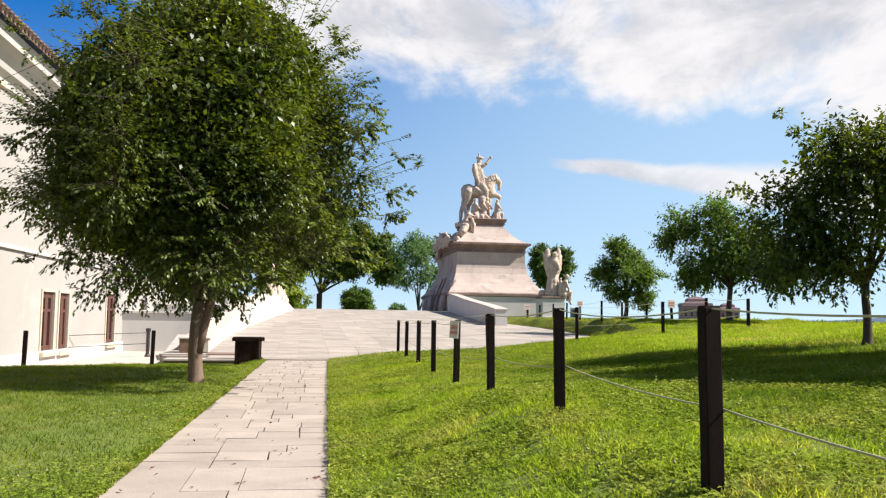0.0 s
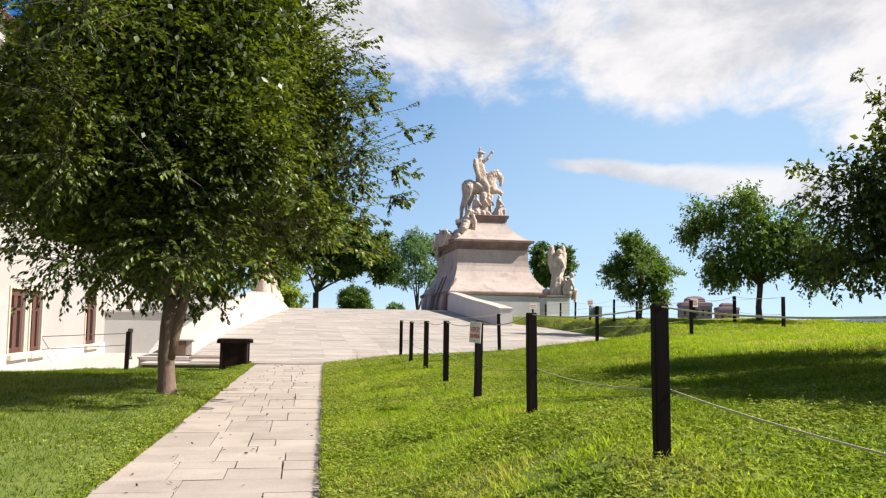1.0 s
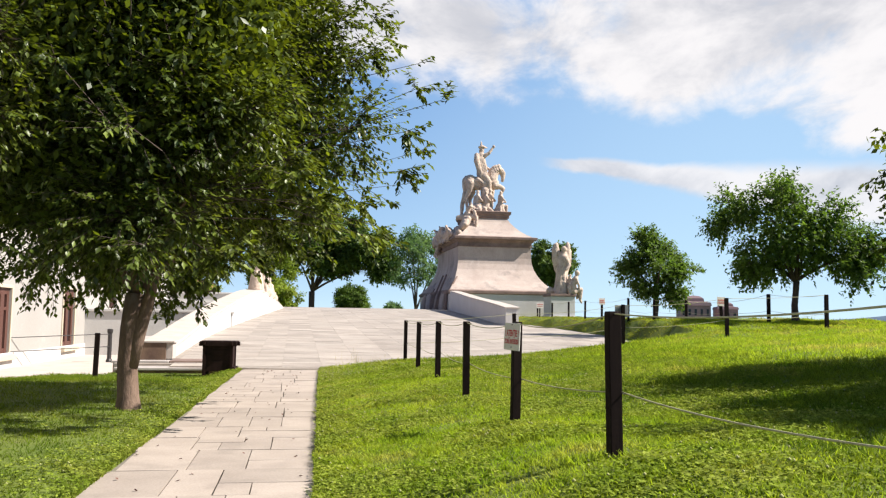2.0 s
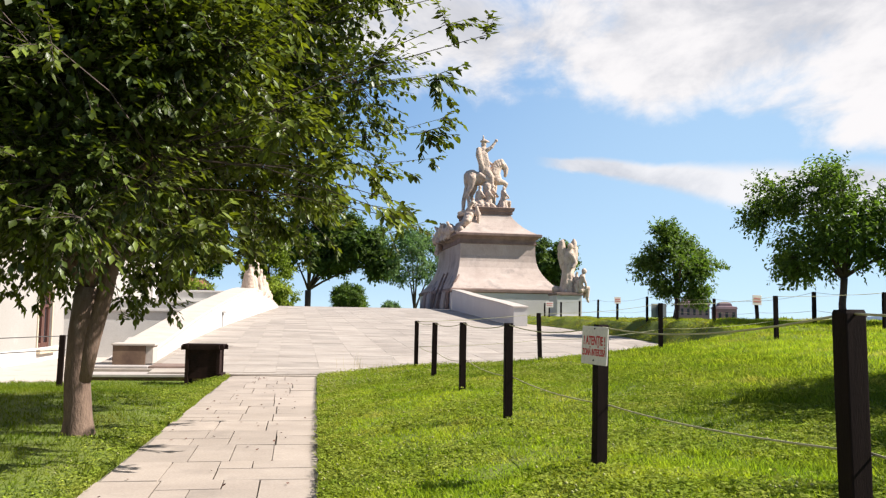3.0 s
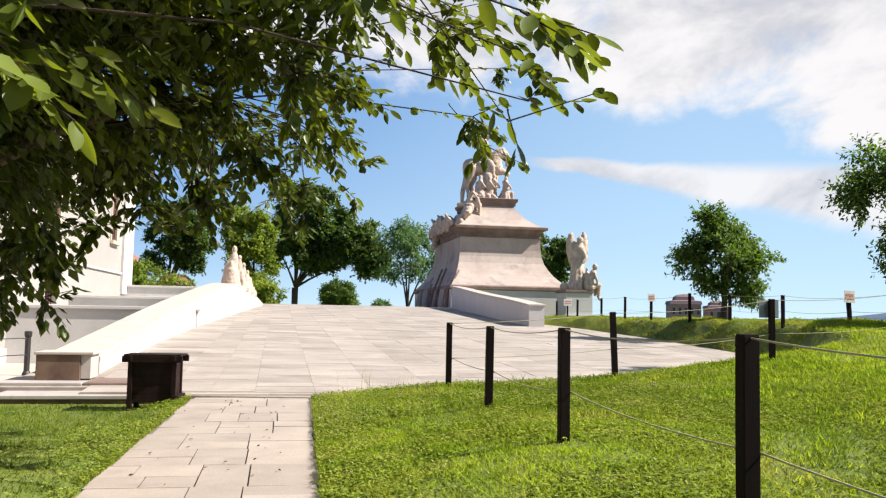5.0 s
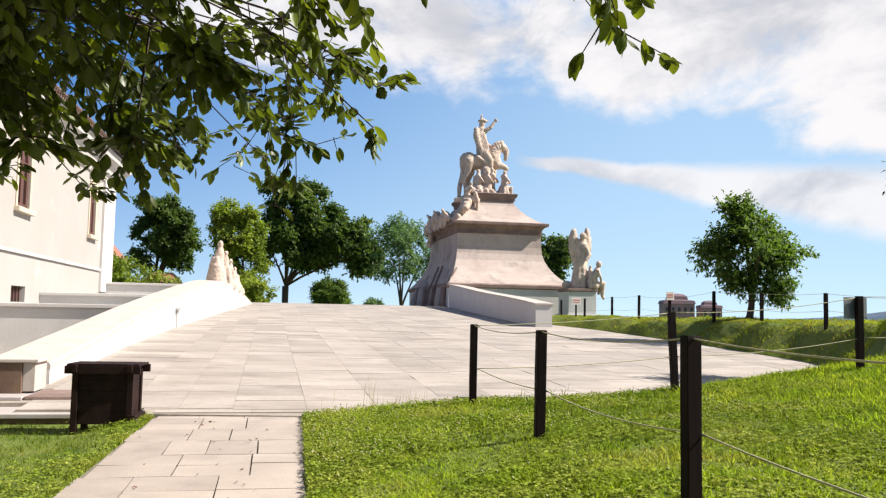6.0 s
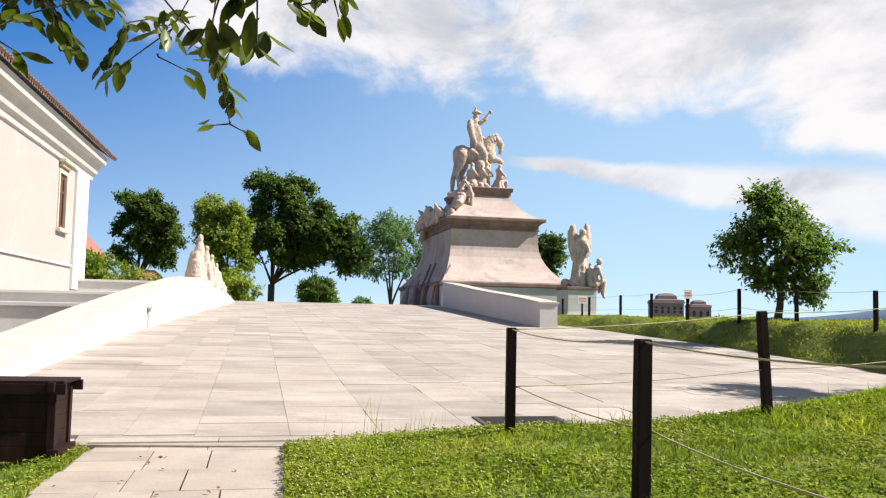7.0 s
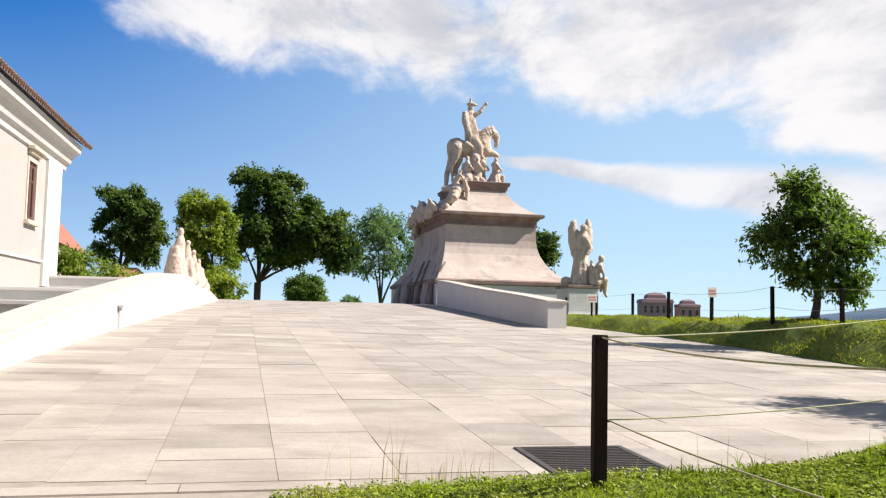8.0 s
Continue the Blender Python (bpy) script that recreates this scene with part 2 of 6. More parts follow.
M_PALEWALL = material("pale_yellow_plaster", (0.62, 0.52, 0.33), 0.9, scale=0.5, fine=8)
M_BOARD = material("white_sign_board", (0.72, 0.68, 0.62), 0.5, second=(0.66, 0.61, 0.55), scale=5, fine=60, bump=0.05)
M_RED = material("red_sign_paint", (0.55, 0.05, 0.05), 0.5, second=(0.48, 0.05, 0.05), scale=20)
M_PALERED = material("faded_red_paint", (0.55, 0.24, 0.22), 0.6, second=(0.5, 0.2, 0.18), scale=20)
M_METALPLATE = material("grey_metal_plate", (0.3, 0.3, 0.32), 0.5, metal=0.6, scale=4)
M_BARK = material("grey_brown_bark", (0.19, 0.125, 0.09), 0.9, second=(0.09, 0.056, 0.042), scale=5, fine=40, bump=0.7, depth=0.02, stretch=(1, 1, 0.35), stain=(0.3, 0.24, 0.2), stain_scale=2.5, stain_at=(0.56, 0.75))
M_BARKDARK = material("dark_bark", (0.085, 0.06, 0.05), 0.95, second=(0.05, 0.036, 0.03), scale=5, fine=40, bump=0.6, depth=0.02)
M_LEAF = foliage("cherry_leaf", (0.036, 0.054, 0.01), (0.086, 0.11, 0.017), (4.5, 4.2, 0.9), vary=0.6, rough=0.42, through_light=0.165)
M_LEAF2 = foliage("young_tree_leaf", (0.072, 0.12, 0.022), (0.1, 0.15, 0.03), (1.5, 1.6, 0.7), vary=0.45)
M_LEAFDARK = foliage("dark_park_leaf", (0.055, 0.092, 0.022), (0.085, 0.125, 0.03), (1.5, 1.6, 0.7), patch=0.25, vary=0.45)
M_LEAFLIGHT = foliage("yellow_green_leaf", (0.15, 0.2, 0.026), (0.2, 0.24, 0.035), (1.5, 1.6, 0.7), patch=0.3, vary=0.45)
M_LEAFACACIA = foliage("grey_green_leaf", (0.085, 0.15, 0.06), (0.125, 0.19, 0.08), (1.3, 1.4, 0.8), patch=0.4)
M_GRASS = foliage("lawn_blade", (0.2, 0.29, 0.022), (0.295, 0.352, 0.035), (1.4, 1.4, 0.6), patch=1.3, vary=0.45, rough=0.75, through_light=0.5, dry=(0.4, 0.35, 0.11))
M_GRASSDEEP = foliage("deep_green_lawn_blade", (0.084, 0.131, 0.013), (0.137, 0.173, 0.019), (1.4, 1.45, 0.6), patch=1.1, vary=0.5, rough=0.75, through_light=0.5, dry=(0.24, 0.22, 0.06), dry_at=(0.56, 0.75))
M_TURF = foliage("rough_slope_turf", (0.16, 0.215, 0.024), (0.26, 0.275, 0.04), (1.4, 1.4, 0.6), patch=1.5, vary=0.6, rough=0.8, through_light=0.45, dry=(0.2, 0.145, 0.06), dry_scale=2.2, dry_at=(0.52, 0.64))
M_CLOVER = foliage("clover_leaf", (0.142, 0.2, 0.02), (0.238, 0.266, 0.045), (1.3, 1.3, 0.7), rough=0.9, patch=1.6, vary=0.4, through_light=0.3)
M_DRY = foliage("dry_grass_stalk", (0.32, 0.27, 0.13), (0.4, 0.33, 0.18), (1.1, 1.1, 0.8), vary=0.3)
M_FLOWER = material("pale_clover_flower", (0.34, 0.33, 0.13), 0.9, second=(0.27, 0.28, 0.1), scale=40, bump=0)
M_DRYLEAF = material("fallen_dry_leaf", (0.16, 0.07, 0.05), 0.8, second=(0.1, 0.045, 0.03), scale=40, bump=0)
# distance haze over the woods is painted into this blue
M_HILL = material("far_hill_haze_blue", (0.045, 0.08, 0.13), 1.0, second=(0.06, 0.1, 0.15), scale=0.003, fine=0.02, bump=0)


def ground_material():
    mat = material("lawn_soil_and_hazed_fields", (0.1, 0.138, 0.017), 0.95, second=(0.135, 0.165, 0.024), scale=1.1, detail=8, fine=30, bump=0.5, depth=0.03, stain=(0.16, 0.135, 0.055), stain_scale=0.9, stain_at=(0.6, 0.78))
    nt = mat.node_tree
    N, L = nt.nodes.new, nt.links.new
    p = nt.nodes["Principled BSDF"]
    near = p.inputs["Base Color"].links[0].from_socket
    geo = N("ShaderNodeNewGeometry")
    ln = N("ShaderNodeVectorMath")
    ln.operation = "LENGTH"
    L(geo.outputs["Position"], ln.inputs[0])
    # the plain's haze is colour: blue-grey takes over between 150 and 900 m
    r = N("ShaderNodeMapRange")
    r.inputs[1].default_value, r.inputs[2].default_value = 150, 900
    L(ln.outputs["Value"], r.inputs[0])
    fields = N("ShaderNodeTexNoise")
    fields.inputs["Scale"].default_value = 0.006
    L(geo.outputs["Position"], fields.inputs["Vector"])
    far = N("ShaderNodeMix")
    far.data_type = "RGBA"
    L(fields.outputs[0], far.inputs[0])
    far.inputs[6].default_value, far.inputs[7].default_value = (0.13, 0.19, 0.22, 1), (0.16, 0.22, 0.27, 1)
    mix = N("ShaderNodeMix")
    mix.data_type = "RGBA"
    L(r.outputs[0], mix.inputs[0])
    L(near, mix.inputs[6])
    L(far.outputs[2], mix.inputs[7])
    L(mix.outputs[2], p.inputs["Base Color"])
    return mat


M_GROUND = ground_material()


# ---- plan: v runs across the ramp, u along it, away from the path ----
TURN = 9.0
UV = pose(0, 0, 0, 0, 0, TURN)
SLOPE = 0.0425


def at(v, u, z=0.0):
    return UV @ Vector((v, u, z))


def plaza_z(u):
    return 0.03 + SLOPE * (np.minimum(u, 72.0) - 26.6)


def path_right(u):
    return 0.05 + 0.0285 * u


def path_left(u):
    return -1.58 + 0.0195 * u


# outline of the paved ramp in (v, u)
PLAZA = [(-4.3, 26.75), (0.85, 26.4), (1.5, 26.35), (3.0, 26.25), (4.5, 26.35), (5.8, 26.95), (7.8, 28.0), (9.9, 29.4), (11.6, 30.6), (13.5, 32.4),
         (13.7, 35.4), (13.7, 38.0), (13.7, 41.0), (13.4, 44.0), (13.1, 47.0), (12.4, 50.0), (11.8, 54.0), (11.7, 90.0), (-4.3, 90.0)]


def outline_distance(v, u):
    """Signed distance of points to the ramp's outline, negative inside."""
    pts = np.array(PLAZA)
    inside = np.zeros(v.shape, bool)
    best = np.full(v.shape, 1e9)
    for a, b in zip(pts, np.roll(pts, -1, 0)):
        d = b - a
        t = np.clip(((v - a[0]) * d[0] + (u - a[1]) * d[1]) / (d @ d), 0, 1)
        best = np.minimum(best, np.hypot(v - a[0] - t * d[0], u - a[1] - t * d[1]))
        cross = (a[1] > u) != (b[1] > u)
        with np.errstate(divide="ignore", invalid="ignore"):
            inside ^= cross & (v < (b[0] - a[0]) * (u - a[1]) / (b[1] - a[1]) + a[0])
    return np.where(inside, -best, best)


def soft_step(t, lo, hi):
    t = np.clip((t - lo) / (hi - lo), 0, 1)
    return t * t * (3 - 2 * t)


def waves(v, u):
    return 0.5 * np.sin(0.9 * v + 1.3 * np.sin(0.5 * u)) + 0.5 * np.sin(0.7 * u + 1.1 * np.sin(0.6 * v + 1))


def ground_z(v, u):
    v, u = np.asarray(v, float), np.asarray(u, float)
    right = v - path_right(np.clip(u, -5, 27))
    z = np.interp(right, [-0.3, 0, 0.4, 2.0, 5, 8, 11, 14, 18, 24, 45, 90], [-0.12, 0.02, 0.09, 0.31, 0.48, 0.76, 1.0, 1.24, 1.36, 1.2, -1.5, -5])
    z = z + 0.27 * soft_step(right, 0.2, 2.2) * soft_step(-u, -14, -7)
    z = z + 0.03 * waves(v, u) * soft_step(right, 0.5, 2)
    # the bank beside the ramp
    bank_top = 1.36 + 0.05 * waves(v * 1.3, u) + 0.07 * waves(v * 3.1 + 2, u * 2.3) + 0.05 * waves(v * 5.3 + 1, u * 4.7)
    rise = soft_step(u, 24.5, 29.5) * soft_step(v, 9.0, 12.0)
    z = z + rise * (np.where(v > 20, np.minimum(z, bank_top), np.maximum(z, bank_top)) - z)
    left = path_left(np.clip(u, -5, 27)) - v
    zl = np.interp(left, [-0.3, 0, 0.4, 2.5], [-0.12, 0.0, 0.04, 0.07]) + 0.02 * waves(v, u) * soft_step(left, 0.5, 2)
    fall = np.maximum(soft_step(-v, 5.2, 7.2) * soft_step(u, 23.0, 29), soft_step(u, 26.3, 27.2) * soft_step(-v, 4.2, 4.8))
    zl = zl - 0.6 * fall
    zl = zl - 0.19 * soft_step(u, 20.5, 26.2) * soft_step(left, 0.05, 0.9)
    z = np.where(left > -0.3, zl, z)
    mid = (right < 0) & (left < 0)
    z = np.where(mid, -0.14, z)
    d = outline_distance(v, u)
    limit = plaza_z(u) + 0.03 + np.where(v > 11, (0.45 + 0.4 * soft_step(-u, -51, -43)) * (1 + 0.3 * waves(v * 2.3, u * 1.9) + 0.3 * waves(v * 4.9, u * 4.1 + 2)), 0.35) * np.maximum(d, 0)
    z = np.where((d > 0) & (v > 0.5) & (u > 24), np.minimum(z, limit), z)
    z = np.where(d <= 0, plaza_z(u) - 0.16, z)
    # behind the gate the land falls away to the plain
    far = np.maximum(soft_step(u, 76, 130), soft_step(np.abs(v), 60, 140))
    z = z * (1 - far) - 9.0 * far
    wide = soft_step(np.hypot(v, u), 150, 900)
    return z * (1 - wide) - 14.0 * wide


def lines(lo, hi, fine):
    near = np.arange(lo, hi + fine / 2, fine)
    steps = np.cumsum(0.8 * 1.32 ** np.arange(28))
    steps = steps[steps < 5200]
    return np.concatenate([lo - steps[::-1], near, hi + steps])


def mesh_object(name, verts, faces, mat, smooth=False):
    me = bpy.data.meshes.new(name)
    me.from_pydata(verts, [], faces)
    me.materials.append(mat)
    me.validate()
    if smooth:
        me.polygons.foreach_set("use_smooth", np.ones(len(me.polygons), bool))
    return new(name, me)


def quick_mesh(name, verts, tris, mat):
    """A mesh from arrays of corners and triangles."""
    me = bpy.data.meshes.new(name)
    me.vertices.add(len(verts))
    me.vertices.foreach_set("co", np.ascontiguousarray(verts, np.float32).ravel())
    me.loops.add(tris.size)
    me.loops.foreach_set("vertex_index", np.ascontiguousarray(tris, np.int32).ravel())
    me.polygons.add(len(tris))
    me.polygons.foreach_set("loop_start", np.arange(0, tris.size, 3, dtype=np.int32))
    me.polygons.foreach_set("loop_total", np.full(len(tris), 3, np.int32))
    me.update(calc_edges=True)
    me.materials.append(mat)
    return new(name, me)


def build_ground():
    us, vs = lines(-4, 62, 0.28), lines(-13, 26, 0.28)
    v, u = np.meshgrid(vs, us)
    z = ground_z(v, u)
    m = np.array(UV)[:3, :3]
    co = np.stack([v, u, z], -1).reshape(-1, 3) @ m.T
    rows, cols = v.shape
    i = (np.arange(rows - 1)[:, None] * cols + np.arange(cols - 1)).ravel()
    tris = np.concatenate([np.stack([i, i + 1, i + cols + 1], 1), np.stack([i, i + cols + 1, i + cols], 1)])
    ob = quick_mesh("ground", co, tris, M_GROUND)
    ob.data.polygons.foreach_set("use_smooth", np.ones(len(ob.data.polygons), bool))
    return tagged(ob, "green lawns with soil beneath, falling to a plain with painted-in haze", "ground", kind="structure")


build_ground()


# ---- small builders ----
def part(name, bm, mat, parent=None, label="", smooth=False):
    me = bpy.data.meshes.new(name)
    bmesh.ops.recalc_face_normals(bm, faces=bm.faces)
    bm.to_mesh(me)
    bm.free()
    me.materials.append(mat)
    if smooth:
        me.polygons.foreach_set("use_smooth", np.ones(len(me.polygons), bool))
    ob = new(name, me)
    if parent:
        ob.parent = parent
    if label:
        ob["label"] = label
    return ob


def thing(name, m, label, category, group="", kind=""):
    ob = new(name)
    ob.matrix_world = m
    ob.empty_display_size = 0.2
    return tagged(ob, label, category, group, kind)


def box(bm, x0, x1, y0, y1, z0, z1, bevel=0.0):
    r = bmesh.ops.create_cube(bm, size=1)
    bmesh.ops.scale(bm, vec=(x1 - x0, y1 - y0, z1 - z0), verts=r["verts"])
    bmesh.ops.translate(bm, vec=((x0 + x1) / 2, (y0 + y1) / 2, (z0 + z1) / 2), verts=r["verts"])
    if bevel:
        edges = list({e for v in r["verts"] for e in v.link_edges})
        bmesh.ops.bevel(bm, geom=edges, offset=bevel, segments=2, affect="EDGES", profile=0.6)
    return bm


def boxed(*sizes, bevel=0.0):
    return box(bmesh.new(), *sizes, bevel=bevel)


def tube(bm, pts, radii, sides=8, cap=True):
    pts = [Vector(p) for p in pts]
    rings, side = [], Vector((1, 0, 0.01))
    for k, p in enumerate(pts):
        d = (pts[min(k + 1, len(pts) - 1)] - pts[max(k - 1, 0)]).normalized()
        side = (side - d * side.dot(d))
        if side.length < 1e-4:
            side = d.orthogonal()
        side.normalize()
        up = d.cross(side)
        r = radii[k] if hasattr(radii, "__len__") else radii
        rings.append([bm.verts.new(p + (side * math.cos(a) + up * math.sin(a)) * r) for a in (2 * math.pi * j / sides for j in range(sides))])
    for a, b in zip(rings, rings[1:]):
        for j in range(sides):
            bm.faces.new((a[j], a[(j + 1) % sides], b[(j + 1) % sides], b[j]))
    if cap:
        bm.faces.new(rings[0][::-1])
        bm.faces.new(rings[-1])
    return bm


def lofted(bm, rings, close=True):
    """Skins rings of equal count, and closes both ends."""
    made = [[bm.verts.new(p) for p in ring] for ring in rings]
    n = len(made[0])
    for a, b in zip(made, made[1:]):
        for j in range(n):
            bm.faces.new((a[j], a[(j + 1) % n], b[(j + 1) % n], b[j]))
    if close:
        bm.faces.new(made[0][::-1])
        bm.faces.new(made[-1])
    return bm


# ---- the paved ramp and the path: beds ----
def build_beds():
    bm = bmesh.new()
    outline = [(v, u) for v, u in PLAZA if u < 80]
    outline = [(-4.3, 27.6), (-1.3, 27.6), (-1.25, 26.62)] + [p for p in outline[1:]] + [(11.7, 72.0), (-4.3, 72.0)]
    top = [bm.verts.new((v, u, float(plaza_z(u)) - 0.006)) for v, u in outline]
    low = [bm.verts.new((v, u, float(plaza_z(u)) - 0.3)) for v, u in outline]
    bm.faces.new(top)
    n = len(top)
    for k in range(n):
        bm.faces.new((top[k], low[k], low[(k + 1) % n], top[(k + 1) % n]))
    bmesh.ops.triangulate(bm, faces=[f for f in bm.faces if len(f.verts) > 4])
    ramp = part("plaza", bm, M_BED)
    ramp.matrix_world = UV
    tagged(ramp, "pale limestone paved ramp rising to the monument", "plaza", kind="structure")
    bm = bmesh.new()
    us = np.linspace(-4, 26.75, 14)
    rings = []
    for u in us:
        a, b = float(path_left(u)) - 0.02, float(path_right(u)) + 0.02
        rings.append([(a, u, -0.15), (b, u, -0.15), (b, u, -0.022), (a, u, -0.022)])
    lofted(bm, rings)
    walkway = part("path", bm, M_MORTAR)
    walkway.matrix_world = UV
    tagged(walkway, "narrow footpath of pale rectangular stone pavers", "path", kind="structure")
    # the crest behind the ramp
    bm = boxed(-0.9, 11.0, 71.6, 84.0, 1.0, 1.9, bevel=0.02)
    crest = part("pavement", bm, M_SLAB_FAR)
    crest.matrix_world = UV
    tagged(crest, "level stone terrace behind the ramp's crest", "pavement", kind="structure")
    return ramp, walkway


RAMP, WALKWAY = build_beds()


# ---- parapets and walls ----
PARAPET = [(29.6, -3.05, 0.12, 0.5), (34.75, -3.03, 0.38, 0.9), (36.6, -3.03, 0.45, 1.05), (39.6, -2.91, 0.58, 1.35), (43.8, -2.71, 0.76, 1.74), (48, -2.42, 0.93, 2.14),
           (53, -2.04, 1.15, 2.6), (56.5, -1.78, 1.3, 2.8), (60, -1.5, 1.45, 2.66), (64, -1.17, 1.6, 2.43), (66.5, -0.95, 1.7, 2.22), (68.5, -0.79, 1.78, 2.0), (69.5, -0.7, 1.85, 1.9)]


def smooth_rows(rows, n):
    a = np.array(rows, float)
    t = np.concatenate([[0], np.cumsum(np.hypot(*np.diff(a[:, :2], axis=0).T))])
    s = np.linspace(0, t[-1], n)
    out = np.stack([np.interp(s, t, c) for c in a.T], 1)
    for _ in range(2):
        out[1:-1] = (out[:-2] + 2 * out[1:-1] + out[2:]) / 4
    return out


def build_parapet():
    base = thing("parapet_wall", UV, "white plastered sloping parapet wall with a broad stone coping", "wall")
    rings, caps = [], []
    for u, v, z0, z1 in smooth_rows(PARAPET, 46):
        thick = 0.95
        z0 = min(z0, float(plaza_z(u))) - 0.3
        body = max(z1 - 0.12, z0 + 0.3)
        rings.append([(v, u, z0), (v - 0.02, u, body), (v - thick, u, body), (v - thick, u, -0.9)])
        caps.append([(v - 0.012, u, body), (v - 0.01, u, z1 - 0.04), (v - 0.04, u, z1), (v - thick, u, z1 + 0.03), (v - thick - 0.05, u, z1 - 0.02), (v - thick - 0.05, u, body)])
    part("wall", lofted(bmesh.new(), rings), M_PLASTER, base)
    part("coping", lofted(bmesh.new(), caps), M_CAP, base, "worn pinkish stone coping")
    bm = bmesh.new()
    box(bm, -2.66, -2.52, 44.2, 44.75, 1.36, 1.44, 0.01)
    box(bm, -2.68, -2.62, 44.3, 44.65, 0.78, 1.36, 0.005)
    part("drain_spout", bm, M_GREYWALL, base, "grey rainwater spout")


def build_right_wall():
    base = thing("ramp_wall", UV, "white plastered low wall sloping up to the monument", "wall")
    rings, caps = [], []
    for k in range(25):
        t = k / 24
        u = 48.4 + 21.7 * t
        v = 11.03 + 0.93 * t
        w = 0.7 - 0.12 * t
        z1 = 1.87 + 1.46 * t + 0.02 * math.sin(9 * t)
        z0 = float(plaza_z(u)) - 0.3
        rings.append([(v, u, z0), (v, u, z1), (v + w, u, z1), (v + w, u, z0)])
        caps.append([(v - 0.05, u - 0.05, z1), (v - 0.05, u - 0.05, z1 + 0.06), (v + w + 0.06, u - 0.05, z1 + 0.06), (v + w + 0.06, u - 0.05, z1)])
    part("wall", lofted(bmesh.new(), rings), M_PLASTER, base)
    part("coping", lofted(bmesh.new(), caps), M_CAP, base, "thin weathered stone coping")


def build_terraces():
    for k, (u, v1, top, low) in enumerate(((42.2, -3.65, 1.49, -0.9), (49.8, -3.15, 1.95, 0.4), (61.3, -2.25, 2.72, 1.0))):
        base = thing("retaining_wall", UV, "grey plastered retaining wall with a pale coping beside the parapet", "wall", "terrace walls")
        part("wall", boxed(-8.7, v1, u, u + 0.45, low, top - 0.12), M_GREYWALL, base)
        part("coping", boxed(-8.7, v1 + 0.02, u - 0.08, u + 0.5, top - 0.12, top, bevel=0.02), M_PLASTER, base)
        fill = part("pavement", boxed(-8.7 if k < 2 else -14, v1 - 0.1, u + 0.45, (49.8, 61.3, 75.0)[k], top - 0.6, top - 0.35), M_GREYWALL)
        fill.matrix_world = UV
        tagged(fill, "grey paved terrace behind the retaining wall", "pavement", kind="structure")


def build_palace_foot():
    strip = part("pavement", boxed(-8.9, -4.42, 27.3, 42.2, -1.0, -0.42, bevel=0.02), M_CAP)
    strip.matrix_world = UV
    tagged(strip, "pale paved strip along the foot of the palace", "pavement", kind="structure")


build_palace_foot()
build_parapet()
build_right_wall()
build_terraces()


# ---- the palace ----
V_WALL = -8.0


def wall_with_holes(bm, v, thick, u0, u1, z0, z1, holes):
    """A wall along u from blocks round its openings."""
    cuts = sorted({u0, u1, *[h[0] for h in holes], *[h[1] for h in holes]})
    for a, b in zip(cuts, cuts[1:]):
        mid = (a + b) / 2
        spans = sorted((h[2], h[3]) for h in holes if h[0] < mid < h[1])
        z = z0
        for lo, hi in spans:
            if lo > z:
                box(bm, v - thick, v, a, b, z, lo)
            z = hi
        box(bm, v - thick, v, a, b, z, z1)
    bmesh.ops.remove_doubles(bm, verts=bm.verts, dist=1e-5)
    return bm


def window(parent, v, u0, u1, z0, z1, hood=True, trim=0.16):
    w = part("window", boxed(v - 0.16, v - 0.13, u0, u1, z0, z1), M_GLASS, parent, "tall brown wooden window in a cream surround")
    bm = bmesh.new()
    for a, b, c, d in ((u0 - trim, u0, z0 - 0.02, z1 + trim), (u1, u1 + trim, z0 - 0.02, z1 + trim), (u0, u1, z1, z1 + trim)):
        box(bm, v, v + 0.045, a, b, c, d, 0.012)
    part("surround", bm, M_TRIM, w)
    part("sill", boxed(v - 0.02, v + 0.2, u0 - trim - 0.12, u1 + trim + 0.12, z0 - 0.2, z0 - 0.03, bevel=0.02), M_TRIM, w)
    if hood:
        bm = boxed(v, v + 0.16, u0 - trim - 0.05, u1 + trim + 0.05, z1 + trim + 0.12, z1 + trim + 0.28, bevel=0.02)
        box(bm, v, v + 0.3, u0 - trim - 0.18, u1 + trim + 0.18, z1 + trim + 0.28, z1 + trim + 0.42, 0.02)
        part("hood", bm, M_TRIM, w, "projecting cream stone hood")
    bm = bmesh.new()
    s = 0.2
    mid = (u0 + u1) / 2
    for a, b in ((u0, u0 + s), (u1 - s, u1), (mid - s * 0.8, mid + s * 0.8)):
        box(bm, v - 0.13, v - 0.05, a, b, z0, z1)
    for a, b in ((z0, z0 + 0.16), (z1 - s, z1), (z0 + (z1 - z0) * 0.66, z0 + (z1 - z0) * 0.66 + 0.1)):
        box(bm, v - 0.13, v - 0.055, u0, u1, a, b)
    part("sash", bm, M_BROWN, w, "dark brown wooden sashes")
    return w


